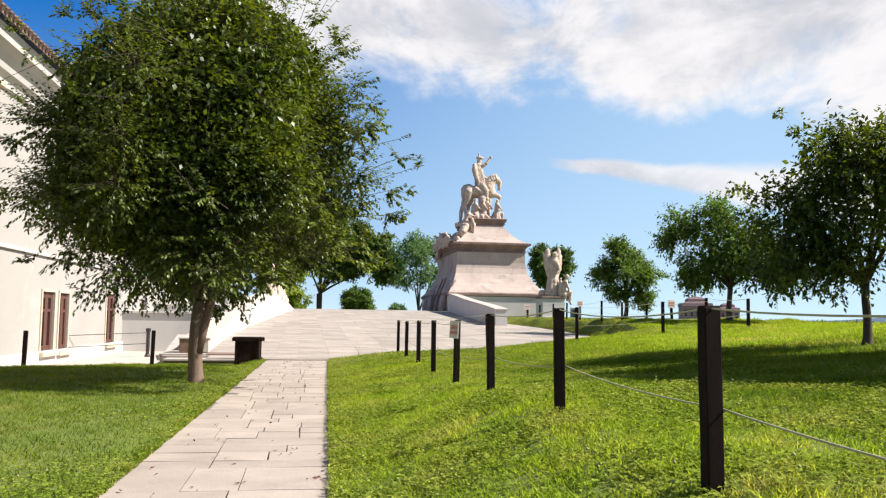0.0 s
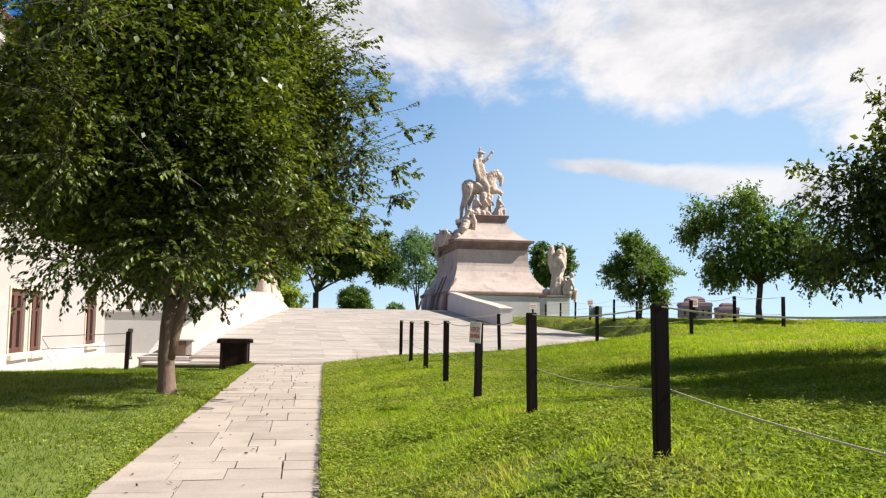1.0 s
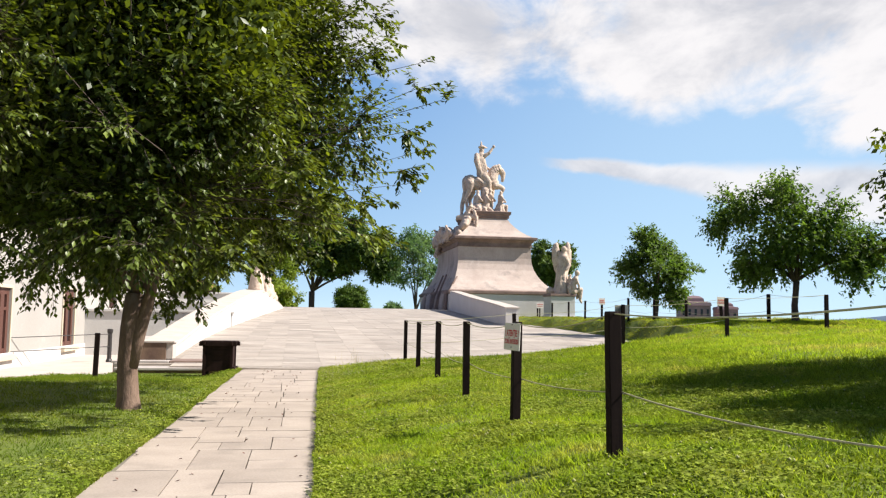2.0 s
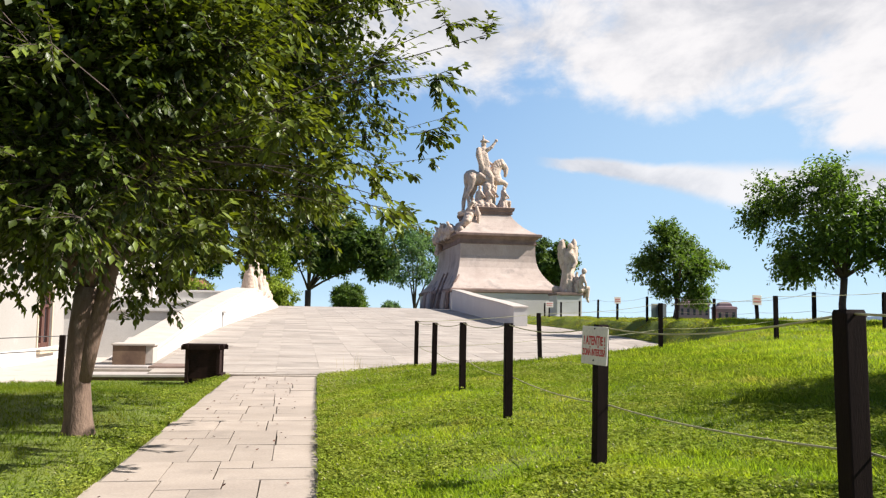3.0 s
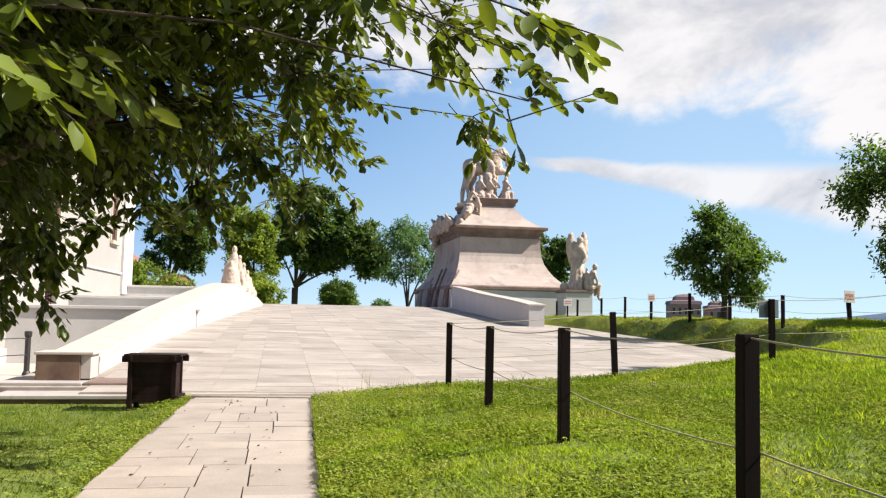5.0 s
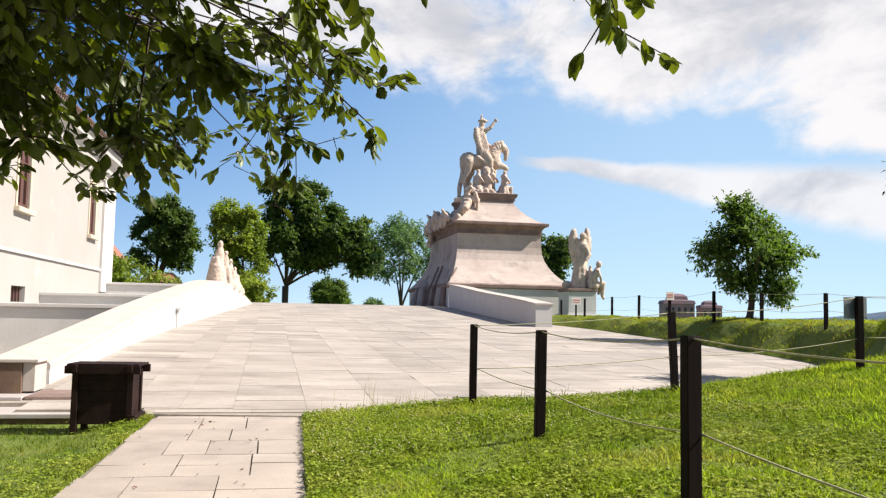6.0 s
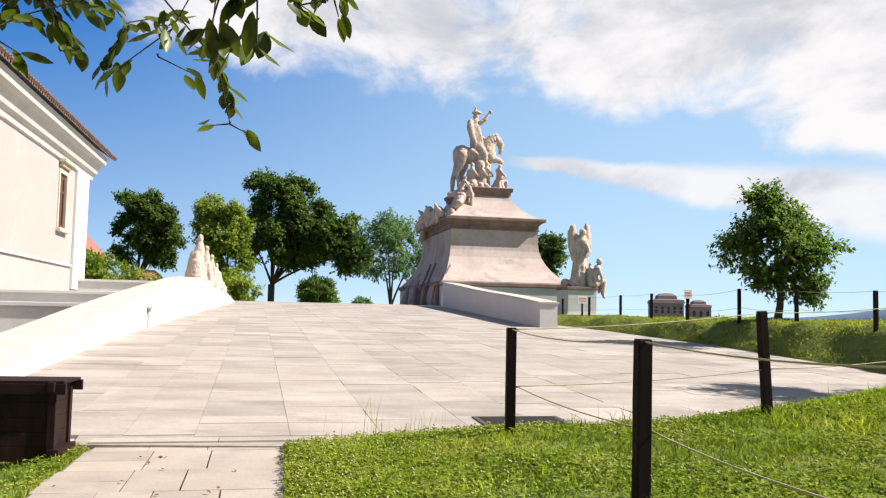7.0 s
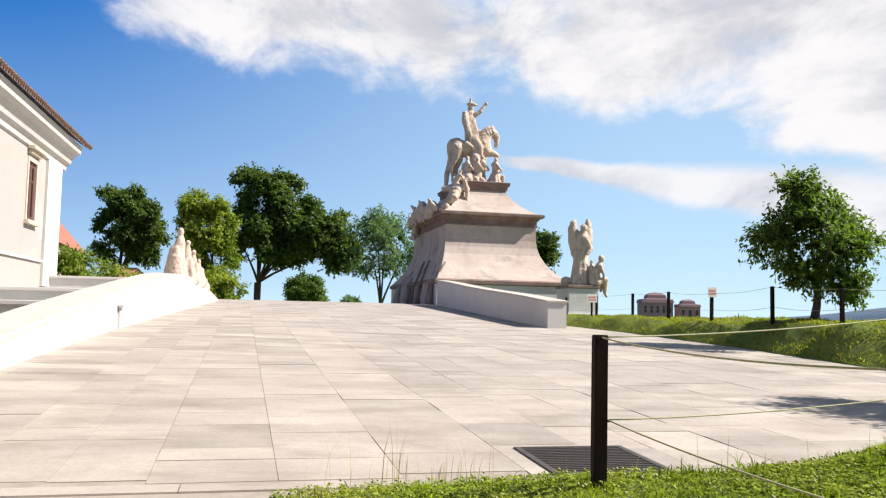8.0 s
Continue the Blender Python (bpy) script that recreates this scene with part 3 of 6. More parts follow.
def build_palace():
    palace = thing("palace", UV @ Matrix.Translation((V_WALL, 63.2, 0)) @ pose(0, 0, 0, 0, 0, -1.1) @ Matrix.Translation((-V_WALL, -63.2, 0)), "long cream plastered palace with brown windows and tiled eaves", "building")
    upper = [(u, u + 1.4, 4.85, 7.2) for u in (12.2, 23.6, 35.0, 46.4)] + [(57.25, 58.5, 4.85, 7.25)]
    lower = [(30.3, 31.65, 0.06, 2.05), (32.2, 33.35, 0.03, 2.05), (39.0, 40.55, 0.04, 2.2)]
    vent = [(46.35, 47.95, 1.54, 2.1)]
    holes = upper + lower + vent
    part("wall", wall_with_holes(bmesh.new(), V_WALL, 0.5, 6, 62.6, -1.1, 8.1, holes), M_FACADE, palace)
    part("inner_wall", boxed(V_WALL - 9, V_WALL - 0.62, 6, 62.3, -1.1, 8.1), M_FACADE, palace)
    part("end_wall", boxed(V_WALL - 9.6, V_WALL - 0.5, 62.3, 62.6, -1.1, 8.1), M_FACADE, palace)
    part("pilaster", boxed(V_WALL, V_WALL + 0.12, 60.1, 62.66, 2.2, 8.05, bevel=0.015), M_PLASTER, palace, "white corner pilaster")
    part("plinth", boxed(V_WALL, V_WALL + 0.06, 6, 60.1, -1.1, 0.05, bevel=0.01), M_PLASTER, palace)
    part("string_course", boxed(V_WALL, V_WALL + 0.09, 6, 60.05, 3.22, 3.34, bevel=0.02), M_CORNICE, palace, "thin grey moulded string course")
    # eaves cornice as a swept profile, roof edge of tiles above
    profile = [(0.0, 7.75), (0.1, 7.8), (0.14, 8.0), (0.3, 8.12), (0.36, 8.3), (0.5, 8.5), (0.72, 8.62), (0.76, 8.82), (0.8, 8.95), (0.0, 8.95)]
    rings = [[(V_WALL + a, u, z) for a, z in profile] for u in (6, 63.4)]
    part("cornice", lofted(bmesh.new(), rings), M_CORNICE, palace, "deep grey moulded eaves cornice")
    rings = [[(V_WALL + 0.98, u, 8.98), (V_WALL + 0.98, u, 9.08), (V_WALL - 6, u - (5.5 if u > 50 else 0), 13.6), (V_WALL - 6, u - (5.5 if u > 50 else 0), 13.45)] for u in (6, 64.0)]
    roof = part("roof", lofted(bmesh.new(), rings), M_TILE, palace, "weathered brown tiled roof")
    bm = bmesh.new()
    rng = random.Random(4)
    for k in range(150):
        u = 20.0 + k * 0.297
        z = 9.1 + rng.uniform(-0.012, 0.012)
        tube(bm, [(V_WALL + 1.05, u, z - 0.02), (V_WALL + 0.55, u, z + 0.33)], [0.1, 0.09], 6)
    part("eaves_tile", bm, M_TILE, roof, "row of curved brown eaves tiles")
    for h in upper:
        window(palace, V_WALL, *h)
    for h in lower:
        window(palace, V_WALL, *h, hood=False, trim=0.1)
    for u0, u1, z0, z1 in vent:
        w = part("window", boxed(V_WALL - 0.3, V_WALL - 0.26, u0, u1, z0, z1), M_GLASS, palace, "small low barred window")
        bm = bmesh.new()
        for k in range(5):
            box(bm, V_WALL - 0.2, V_WALL - 0.15, u0 + 0.18 + k * 0.32, u0 + 0.24 + k * 0.32, z0, z1)
        part("grille", bm, M_BROWN, w)
    return palace


build_palace()


# ---- the monument ----
MON_V, MON_U = 16.3, 78.6


def rect(hv, hu, z, dv=0.0):
    return [(MON_V + dv - hv, MON_U - hu, z), (MON_V + dv + hv, MON_U - hu, z), (MON_V + dv + hv, MON_U + hu, z), (MON_V + dv - hv, MON_U + hu, z)]


def build_monument():
    mon = thing("monument", UV, "tall pink limestone pedestal with concave sides and a dark cornice", "monument")
    part("podium", lofted(bmesh.new(), [rect(4.28, 8.08, 0.6), rect(4.28, 8.08, 3.2)]), M_PLASTER, mon, "white plastered podium")
    part("base_moulding", lofted(bmesh.new(), [rect(4.28, 8.08, 3.2), rect(4.4, 8.2, 3.27), rect(4.4, 8.2, 3.46), rect(4.26, 8.06, 3.55)]), M_MOULD, mon, "dark weathered base moulding")
    sweep = ((1.0, 3.55), (0.9, 3.7), (0.7, 3.98), (0.49, 4.35), (0.3, 4.8), (0.14, 5.3), (0.05, 5.8), (0.01, 6.3), (0.0, 6.8), (0.0, 7.2))
    part("shaft", lofted(bmesh.new(), [rect(3.08 + 1.18 * f, 5.1 + 2.95 * f, z) for f, z in sweep]), M_MONUMENT, mon, "concave flaring shaft of stained pink limestone")
    corn = [(3.1, 5.12, 7.2), (3.18, 5.2, 7.22), (3.18, 5.2, 7.3), (3.13, 5.15, 7.32), (3.13, 5.15, 7.58), (3.2, 5.22, 7.62), (3.28, 5.3, 7.74), (3.48, 5.56, 7.82), (3.52, 5.6, 7.86), (3.52, 5.6, 8.02), (3.36, 5.38, 8.08), (3.0, 5.0, 8.12)]
    part("cornice", lofted(bmesh.new(), [rect(*f) for f in corn]), M_MOULD, mon, "dark projecting stone cornice")
    top = [(3.2, 5.2, 8.1), (2.82, 4.6, 8.36), (2.4, 4.05, 8.7), (2.0, 3.6, 9.12), (1.7, 3.25, 9.5), (1.54, 3.05, 9.85)]
    part("upper_shaft", lofted(bmesh.new(), [rect(a, b, c) for a, b, c in top]), M_MONUMENT, mon)
    plinth = [(1.56, 3.05, 9.83), (1.66, 3.15, 9.88), (1.66, 3.15, 10.08), (1.78, 3.25, 10.18), (1.82, 3.3, 10.4), (1.74, 3.22, 10.45)]
    part("plinth", lofted(bmesh.new(), [rect(a, b, c, 0.02) for a, b, c in plinth]), M_MOULD, mon, "dark moulded plinth under the horse")
    rng = random.Random(6)
    for k in range(12):
        u = 71.0 + 1.15 * k + rng.uniform(-0.3, 0.3)
        top, lean, r = rng.uniform(3.3, 4.9), rng.uniform(-0.3, 1.1), rng.uniform(0.09, 0.22)
        reach = float(np.interp(top, [3.2, 3.55, 4.0, 4.4, 5.0], [4.42, 4.28, 3.9, 3.62, 3.34]))
        pts = [(MON_V - 4.5, u, 1.2), (MON_V - 4.47 - rng.uniform(0, 0.15), u + lean * 0.25, 2.3), (MON_V - 4.4, u + lean * 0.5, 3.1), (MON_V - 0.5 * (4.4 + reach), u + lean * 0.8, 0.5 * (3.2 + top)), (MON_V - reach, u + lean, top)]
        part("rib", tube(bmesh.new(), pts, [r * f for f in (1.3, 1.1, 0.95, 0.75, 0.5)], 8), M_MOULD if k % 3 == 0 else M_MONUMENT, mon, smooth=True)
    for u, lean in ((73.6, 1.9), (75.6, 1.5)):
        part("pole", tube(bmesh.new(), [(MON_V - 5.0, u, 1.7), (MON_V - 4.6, u + 0.35 * lean, 3.1), (MON_V - 3.7, u + lean, 4.9)], [0.08, 0.07, 0.07], 6), M_MOULD, mon, "thin dark leaning pole")
    ped = thing("pedestal", UV, "square grey stone pedestal under the winged statue", "pedestal")
    part("block", boxed(19.15, 21.05, 66.95, 68.9, 0.9, 3.05, bevel=0.03), M_GREYWALL, ped)
    part("cap", boxed(19.08, 21.12, 66.87, 68.98, 3.05, 3.25, bevel=0.04), M_MOULD, ped)
    part("foot", boxed(19.0, 21.3, 66.75, 69.05, 0.9, 1.58, bevel=0.03), M_GREYWALL, ped)


build_monument()


# ---- statues: one plain mesh each ----
def unit_ball():
    bm = bmesh.new()
    bmesh.ops.create_icosphere(bm, subdivisions=2, radius=1)
    v = np.array([w.co[:] for w in bm.verts])
    f = np.array([[w.index for w in q.verts] for q in bm.faces])
    bm.free()
    return v, f


BALL_V, BALL_F = unit_ball()


def ball(heap, p, r, s=(1, 1, 1)):
    heap.append(BALL_V * (r * np.array(s)) + np.array(p[:]))


def limb(bm, pts, radii):
    for (p, a), (q, b) in zip(zip(pts, radii), zip(pts[1:], radii[1:])):
        p, q = Vector(p), Vector(q)
        n = max(2, int((q - p).length / (0.45 * min(a, b) + 1e-3)))
        for k in range(n + 1):
            t = k / n
            ball(bm, p.lerp(q, t), a + (b - a) * t)


def drapery(bm, rng, p, height, radius, n=7):
    """Folds of cloth hanging round a figure."""
    for k in range(n):
        a = 2 * math.pi * k / n + rng.uniform(-0.2, 0.2)
        r = radius * rng.uniform(0.75, 1.05)
        limb(bm, [(p[0] + 0.45 * r * math.cos(a), p[1] + 0.45 * r * math.sin(a), p[2] + height), (p[0] + r * math.cos(a), p[1] + r * math.sin(a), p[2])], [radius * 0.3, radius * 0.36])


def figure(bm, rng, p, h, lean=(0, 0), seated=False, arms=True):
    """A draped stone figure of height h standing or sitting at p."""
    x, y, z = p
    s = h / 1.75
    lx, ly = lean
    hip = 0.55 if seated else 0.95
    top = 1.3 if seated else 1.45
    drapery(bm, rng, (x, y, z), hip * s, (0.42 if seated else 0.27) * s)
    limb(bm, [(x, y, z + hip * s * 0.8), (x + lx * 0.6, y + ly * 0.6, z + top * s * 0.85), (x + lx, y + ly, z + top * s)], [0.24 * s, 0.23 * s, 0.16 * s])
    ball(bm, (x + lx * 1.15, y + ly * 1.15, z + (top + 0.25) * s), 0.135 * s, (1, 1, 1.25))
    if arms:
        for sy in (-1, 1):
            limb(bm, [(x + lx, y + ly + 0.2 * s * sy, z + (top - 0.08) * s), (x + lx + 0.22 * s, y + ly + 0.34 * s * sy, z + (top - 0.4) * s), (x + lx + 0.38 * s, y + ly + 0.1 * s * sy, z + (top - 0.5) * s)], [0.09 * s, 0.075 * s, 0.06 * s])
    if seated:
        for sy in (-1, 1):
            limb(bm, [(x, y + 0.13 * s * sy, z + 0.5 * s), (x + 0.48 * s, y + 0.15 * s * sy, z + 0.5 * s), (x + 0.5 * s, y + 0.15 * s * sy, z)], [0.14 * s, 0.11 * s, 0.08 * s])


CHISEL = bpy.data.textures.new("chisel", "CLOUDS")
CHISEL.noise_scale, CHISEL.noise_depth = 0.13, 4


def statue(name, bm, m, label, voxel=0.05):
    count = len(BALL_V)
    ob = quick_mesh(name, np.concatenate(bm), np.concatenate([BALL_F + count * k for k in range(len(bm))]), M_STATUE)
    ob.matrix_world = m
    r = ob.modifiers.new("remesh", "REMESH")
    r.mode, r.voxel_size, r.use_smooth_shade = "VOXEL", voxel, True
    d = ob.modifiers.new("worn", "DISPLACE")
    d.texture, d.texture_coords, d.strength, d.mid_level = CHISEL, "LOCAL", 0.07, 0.5
    s = ob.modifiers.new("smooth", "SMOOTH")
    s.iterations, s.factor = 1, 0.5
    return tagged(ob, label, "statue")


def build_horse():
    rng = random.Random(11)
    bm = []
    # barrel, croup, chest
    limb(bm, [(-0.95, 0, 3.14), (-0.3, 0, 3.02), (0.5, 0, 3.06), (1.05, 0, 3.2)], [0.66, 0.62, 0.63, 0.6])
    ball(bm, (-0.95, 0, 3.3), 0.58, (1.0, 1.0, 0.95))
    ball(bm, (1.3, 0, 3.15), 0.46, (0.9, 1.1, 1.15))
    # arched neck with a thick mane, and the head tucked in
    limb(bm, [(1.0, 0, 3.5), (1.2, 0, 3.95), (1.5, 0, 4.3), (1.85, 0, 4.38)], [0.6, 0.47, 0.36, 0.3])
    limb(bm, [(1.85, 0, 4.36), (2.08, 0, 4.05), (2.1, 0, 3.65), (2.05, 0, 3.42)], [0.29, 0.27, 0.18, 0.15])
    for k in range(11):
        t = k / 10
        p = Vector((0.72, 0, 3.85)).lerp(Vector((1.55, 0, 4.68)), t) + Vector((0.35 * max(0, t - 0.7), -0.12 * (-1) ** k, 0.18 * math.sin(math.pi * t)))
        ball(bm, p, 0.2, (1, 0.9, 1.2))
        limb(bm, [p, p + Vector((0.12, -0.28, -0.34))], [0.13, 0.06])
    for sy in (-1, 1):
        limb(bm, [(1.8, 0.14 * sy, 4.55), (1.84, 0.16 * sy, 4.8)], [0.09, 0.04])
        # hind legs with hocks
        limb(bm, [(-1.0, 0.36 * sy, 2.95), (-0.85 + 0.2 * sy, 0.38 * sy, 2.3), (-1.15 + 0.25 * sy, 0.36 * sy, 1.6), (-1.0 + 0.25 * sy, 0.36 * sy, 0.75), (-0.9 + 0.25 * sy, 0.36 * sy, 0.1)], [0.46, 0.3, 0.18, 0.14, 0.18])
    limb(bm, [(1.1, 0.32, 2.8), (1.15, 0.33, 1.6), (1.1, 0.33, 0.1)], [0.34, 0.18, 0.16])
    limb(bm, [(1.3, -0.3, 2.85), (1.75, -0.32, 2.78), (2.08, -0.32, 2.62), (1.92, -0.32, 2.2), (1.72, -0.32, 1.92)], [0.36, 0.25, 0.17, 0.12, 0.14])
    # long tail, standing clear of the leg
    limb(bm, [(-1.35, 0, 3.62), (-1.55, 0, 3.3), (-1.52, 0, 2.8), (-1.42, 0, 2.3), (-1.52, 0, 1.7), (-1.66, 0, 1.0), (-1.7, 0, 0.1)], [0.12, 0.15, 0.17, 0.18, 0.19, 0.2, 0.14])
    # the rider: coat, cape, cocked hat with a plume, and raised arm
    limb(bm, [(0.12, 0, 3.7), (0.02, 0, 4.5), (-0.02, 0, 5.2), (0.04, 0, 5.6)], [0.46, 0.42, 0.45, 0.36])
    limb(bm, [(-0.42, -0.2, 5.62), (-0.45, -0.34, 5.1), (-0.28, -0.46, 4.4), (-0.02, -0.52, 3.8), (0.1, -0.54, 3.42)], [0.22, 0.27, 0.24, 0.18, 0.09])
    for k in range(5):
        x = -0.35 + 0.16 * k
        limb(bm, [(x * 0.6, -0.36, 5.3), (x + 0.12, -0.5, 4.3), (x + 0.25, -0.6, 3.55)], [0.1, 0.11, 0.09])
    ball(bm, (0.08, 0, 6.1), 0.24, (1, 0.95, 1.2))
    ball(bm, (0.1, 0, 6.4), 0.34, (1.1, 0.95, 0.38))
    limb(bm, [(0.1, -0.05, 6.44), (0.56, -0.05, 6.36)], [0.19, 0.06])
    limb(bm, [(0.02, 0, 6.45), (0.04, 0, 6.75), (0.0, 0, 6.98)], [0.11, 0.09, 0.04])
    limb(bm, [(0.36, -0.24, 5.6), (0.72, -0.32, 5.86), (1.06, -0.3, 6.35)], [0.2, 0.15, 0.11])
    ball(bm, (1.14, -0.3, 6.46), 0.15)
    limb(bm, [(0.3, 0.3, 5.4), (0.55, 0.45, 4.7), (0.9, 0.25, 4.4)], [0.2, 0.16, 0.12])
    for sy in (-1, 1):
        limb(bm, [(0.25, 0.45 * sy, 3.75), (0.62, 0.7 * sy, 3.15), (0.72, 0.72 * sy, 2.4), (0.98, 0.72 * sy, 2.25)], [0.3, 0.25, 0.16, 0.12])
    limb(bm, [(-0.35, -0.55, 3.3), (0.5, -0.62, 2.75)], [0.24, 0.24])
    # bound figures and trophies on the front of the plinth
    for k in range(34):
        ball(bm, (rng.uniform(-1.35, 1.5), rng.uniform(-2.9, -0.6), rng.uniform(0.0, 0.6)), rng.uniform(0.14, 0.3), (1, 1, rng.uniform(0.8, 1.5)))
    limb(bm, [(-1.2, -2.2, 0.15), (1.4, -2.2, 0.15)], [0.34, 0.34])
    limb(bm, [(-0.7, -1.6, 0.2), (-0.6, -1.5, 1.5)], [0.4, 0.34])
    limb(bm, [(0.3, -1.0, 0.2), (0.3, -0.6, 2.3)], [0.4, 0.42])
    figure(bm, rng, (-0.72, -2.2, 0.1), 2.1, (0.05, 0.1), seated=True)
    figure(bm, rng, (0.1, -2.3, 0.1), 1.85, (-0.05, 0.05))
    figure(bm, rng, (0.45, -1.9, 0.1), 2.1, (0.05, 0.05))
    figure(bm, rng, (1.3, -2.4, 0.2), 1.95, (0.05, 0.0), seated=True)
    figure(bm, rng, (0.0, 1.0, 0.0), 1.9, (0.1, 0.1), seated=True)
    statue("equestrian_statue", bm, UV @ pose(16.35, 79.8, 10.43), "weathered stone rider with raised arm on a horse", 0.055)


def build_small_statues():
    rng = random.Random(5)
    bm = []  # figure sprawled over the plinth's corner
    figure(bm, rng, (0, 0, 0), 1.5, (0.3, -0.1), seated=True)
    limb(bm, [(-0.7, 0.1, 0.1), (0.1, 0.0, 0.25), (0.75, -0.3, 0.1)], [0.22, 0.3, 0.22])
    limb(bm, [(0.6, -0.35, 0.6), (0.75, -0.45, 0.0), (0.72, -0.5, -0.75)], [0.16, 0.16, 0.12])
    statue("crouching_statue", bm, UV @ pose(14.25, 75.45, 9.7), "weathered stone figure crouching at the plinth corner")
    bm = []  # trophies and heads along the cornice
    for k in range(16):
        t = k / 15
        p = Vector((0.1 * rng.uniform(-1, 1), 5.8 * t, 0.2 + 0.25 * rng.uniform(0, 1) + 0.35 * math.sin(3 * t)))
        ball(bm, p, rng.uniform(0.2, 0.38), (1, 1, rng.uniform(0.9, 1.7)))
        limb(bm, [p, p + Vector((rng.uniform(-0.5, 0.3), rng.uniform(-0.2, 0.3), rng.uniform(-0.5, 0.6)))], [0.16, 0.09])
    for k in range(22):
        t = rng.uniform(0, 1)
        p = Vector((0.15 + 1.1 * t, -0.6 + 1.2 * rng.uniform(0, 1), 0.15 + 1.35 * t))
        ball(bm, p, rng.uniform(0.16, 0.34), (1, 1, rng.uniform(0.8, 1.5)))
    for y in (1.0, 2.6, 4.4):
        figure(bm, rng, (-0.1, y, -0.1), 1.3, (-0.1, 0), seated=True)
    statue("trophy_statue", bm, UV @ pose(12.9, 74.8, 7.95) @ Matrix.Diagonal((1.1, 1.45, 1.1, 1)), "weathered stone trophies heaped along the cornice")
    bm = []
    for k in range(9):
        p = Vector((0.2 * rng.uniform(-1, 1), 0.4 * rng.uniform(-1, 1), -0.1 - 0.12 * k))
        ball(bm, p, 0.32 - 0.02 * k, (0.8, 1, 1.2))
    statue("trophy_statue", bm, UV @ pose(12.75, 81.6, 7.9), "weathered stone shield hanging below the cornice")
    bm = []  # the winged figure
    limb(bm, [(0, 0, 0.2), (0.02, 0, 1.4), (0.1, 0, 2.5), (0.12, 0, 3.0)], [0.45, 0.34, 0.36, 0.22])
    drapery(bm, rng, (0, 0, 0.1), 1.9, 0.5, 9)
    ball(bm, (0.14, -0.1, 3.3), 0.2, (1, 1, 1.2))
    limb(bm, [(-0.12, 0.12, 2.1), (-0.3, 0.2, 2.9), (-0.34, 0.25, 3.55), (-0.28, 0.25, 3.72)], [0.26, 0.27, 0.2, 0.1])
    limb(bm, [(-0.34, 0.2, 1.7), (-0.46, 0.22, 2.5), (-0.5, 0.25, 3.3)], [0.1, 0.17, 0.15])
    limb(bm, [(0.25, 0.12, 2.1), (0.45, 0.2, 2.9), (0.52, 0.25, 3.6), (0.48, 0.25, 3.8)], [0.26, 0.26, 0.18, 0.09])
    limb(bm, [(0.44, 0.2, 1.6), (0.6, 0.22, 2.4), (0.66, 0.25, 3.2)], [0.1, 0.17, 0.14])
    limb(bm, [(0.2, -0.25, 2.7), (0.45, -0.4, 2.1), (0.2, -0.5, 1.8)], [0.15, 0.13, 0.1])
    for k in range(10):
        ball(bm, (rng.uniform(-0.75, 0.8), rng.uniform(-0.5, 0.5), rng.uniform(0.05, 0.5)), rng.uniform(0.2, 0.36))
    figure(bm, rng, (0.5, -0.4, 0.1), 1.3, (0, 0))
    statue("winged_statue", bm, UV @ pose(20.28, 67.95, 3.23) @ Matrix.Diagonal((1.12, 1.0, 1.06, 1)), "weathered stone winged figure in heavy drapery")
    bm = []
    limb(bm, [(0, 0, 0.2), (-0.05, 0, 0.7), (0.15, 0, 1.2)], [0.3, 0.25, 0.22])
    ball(bm, (0.28, 0, 1.6), 0.2, (1, 0.9, 1.15))
    limb(bm, [(0, 0, 0.25), (0.55, -0.05, 0.35), (0.5, -0.05, -0.4), (0.6, -0.05, -0.65)], [0.24, 0.18, 0.12, 0.08])
    limb(bm, [(0, 0.2, 0.25), (0.5, 0.2, 0.3), (0.35, 0.2, -0.3)], [0.24, 0.18, 0.1])
    limb(bm, [(0.15, -0.2, 1.15), (0.3, -0.3, 0.7), (0.4, -0.15, 0.4)], [0.11, 0.09, 0.08])
    limb(bm, [(-0.1, 0.1, 1.0), (-0.35, 0.1, 0.5), (-0.3, 0, 0.1)], [0.13, 0.12, 0.14])
    statue("seated_statue", bm, UV @ pose(20.98, 67.1, 3.25), "weathered stone boy sitting on the pedestal edge")
    bm = []  # the group on the parapet
    figure(bm, rng, (0, 0, 0), 2.2, (0.05, 0.0), arms=False)
    limb(bm, [(-0.12, -0.15, 0.1), (-0.1, -0.15, 0.8)], [0.5, 0.4])
    drapery(bm, rng, (-0.1, 0, -0.1), 1.4, 0.55, 8)
    ball(bm, (0.05, 0, 2.15), 0.16, (1, 1, 1.6))
    statue("parapet_statue", bm, UV @ pose(-2.12, 57.3, 2.76) @ Matrix.Scale(0.84, 4), "weathered stone draped figure standing on the parapet hump")
    for v, u, z, h, low in ((-2.0, 60.0, 2.6, 1.75, False), (-1.85, 62.2, 2.48, 1.6, False), (-1.7, 64.2, 2.34, 1.55, True)):
        bm = []
        figure(bm, rng, (0, 0, 0), h, (0.05, 0.0), seated=low, arms=False)
        limb(bm, [(-0.25, -0.3, 0.1), (0.3, 0.3, 0.1)], [0.34, 0.36])
        drapery(bm, rng, (0.05, 0, -0.05), 1.0, 0.42, 7)
        statue("parapet_statue", bm, UV @ pose(v, u, z), "smaller weathered stone figure on the descending parapet")


build_horse()
build_small_statues()


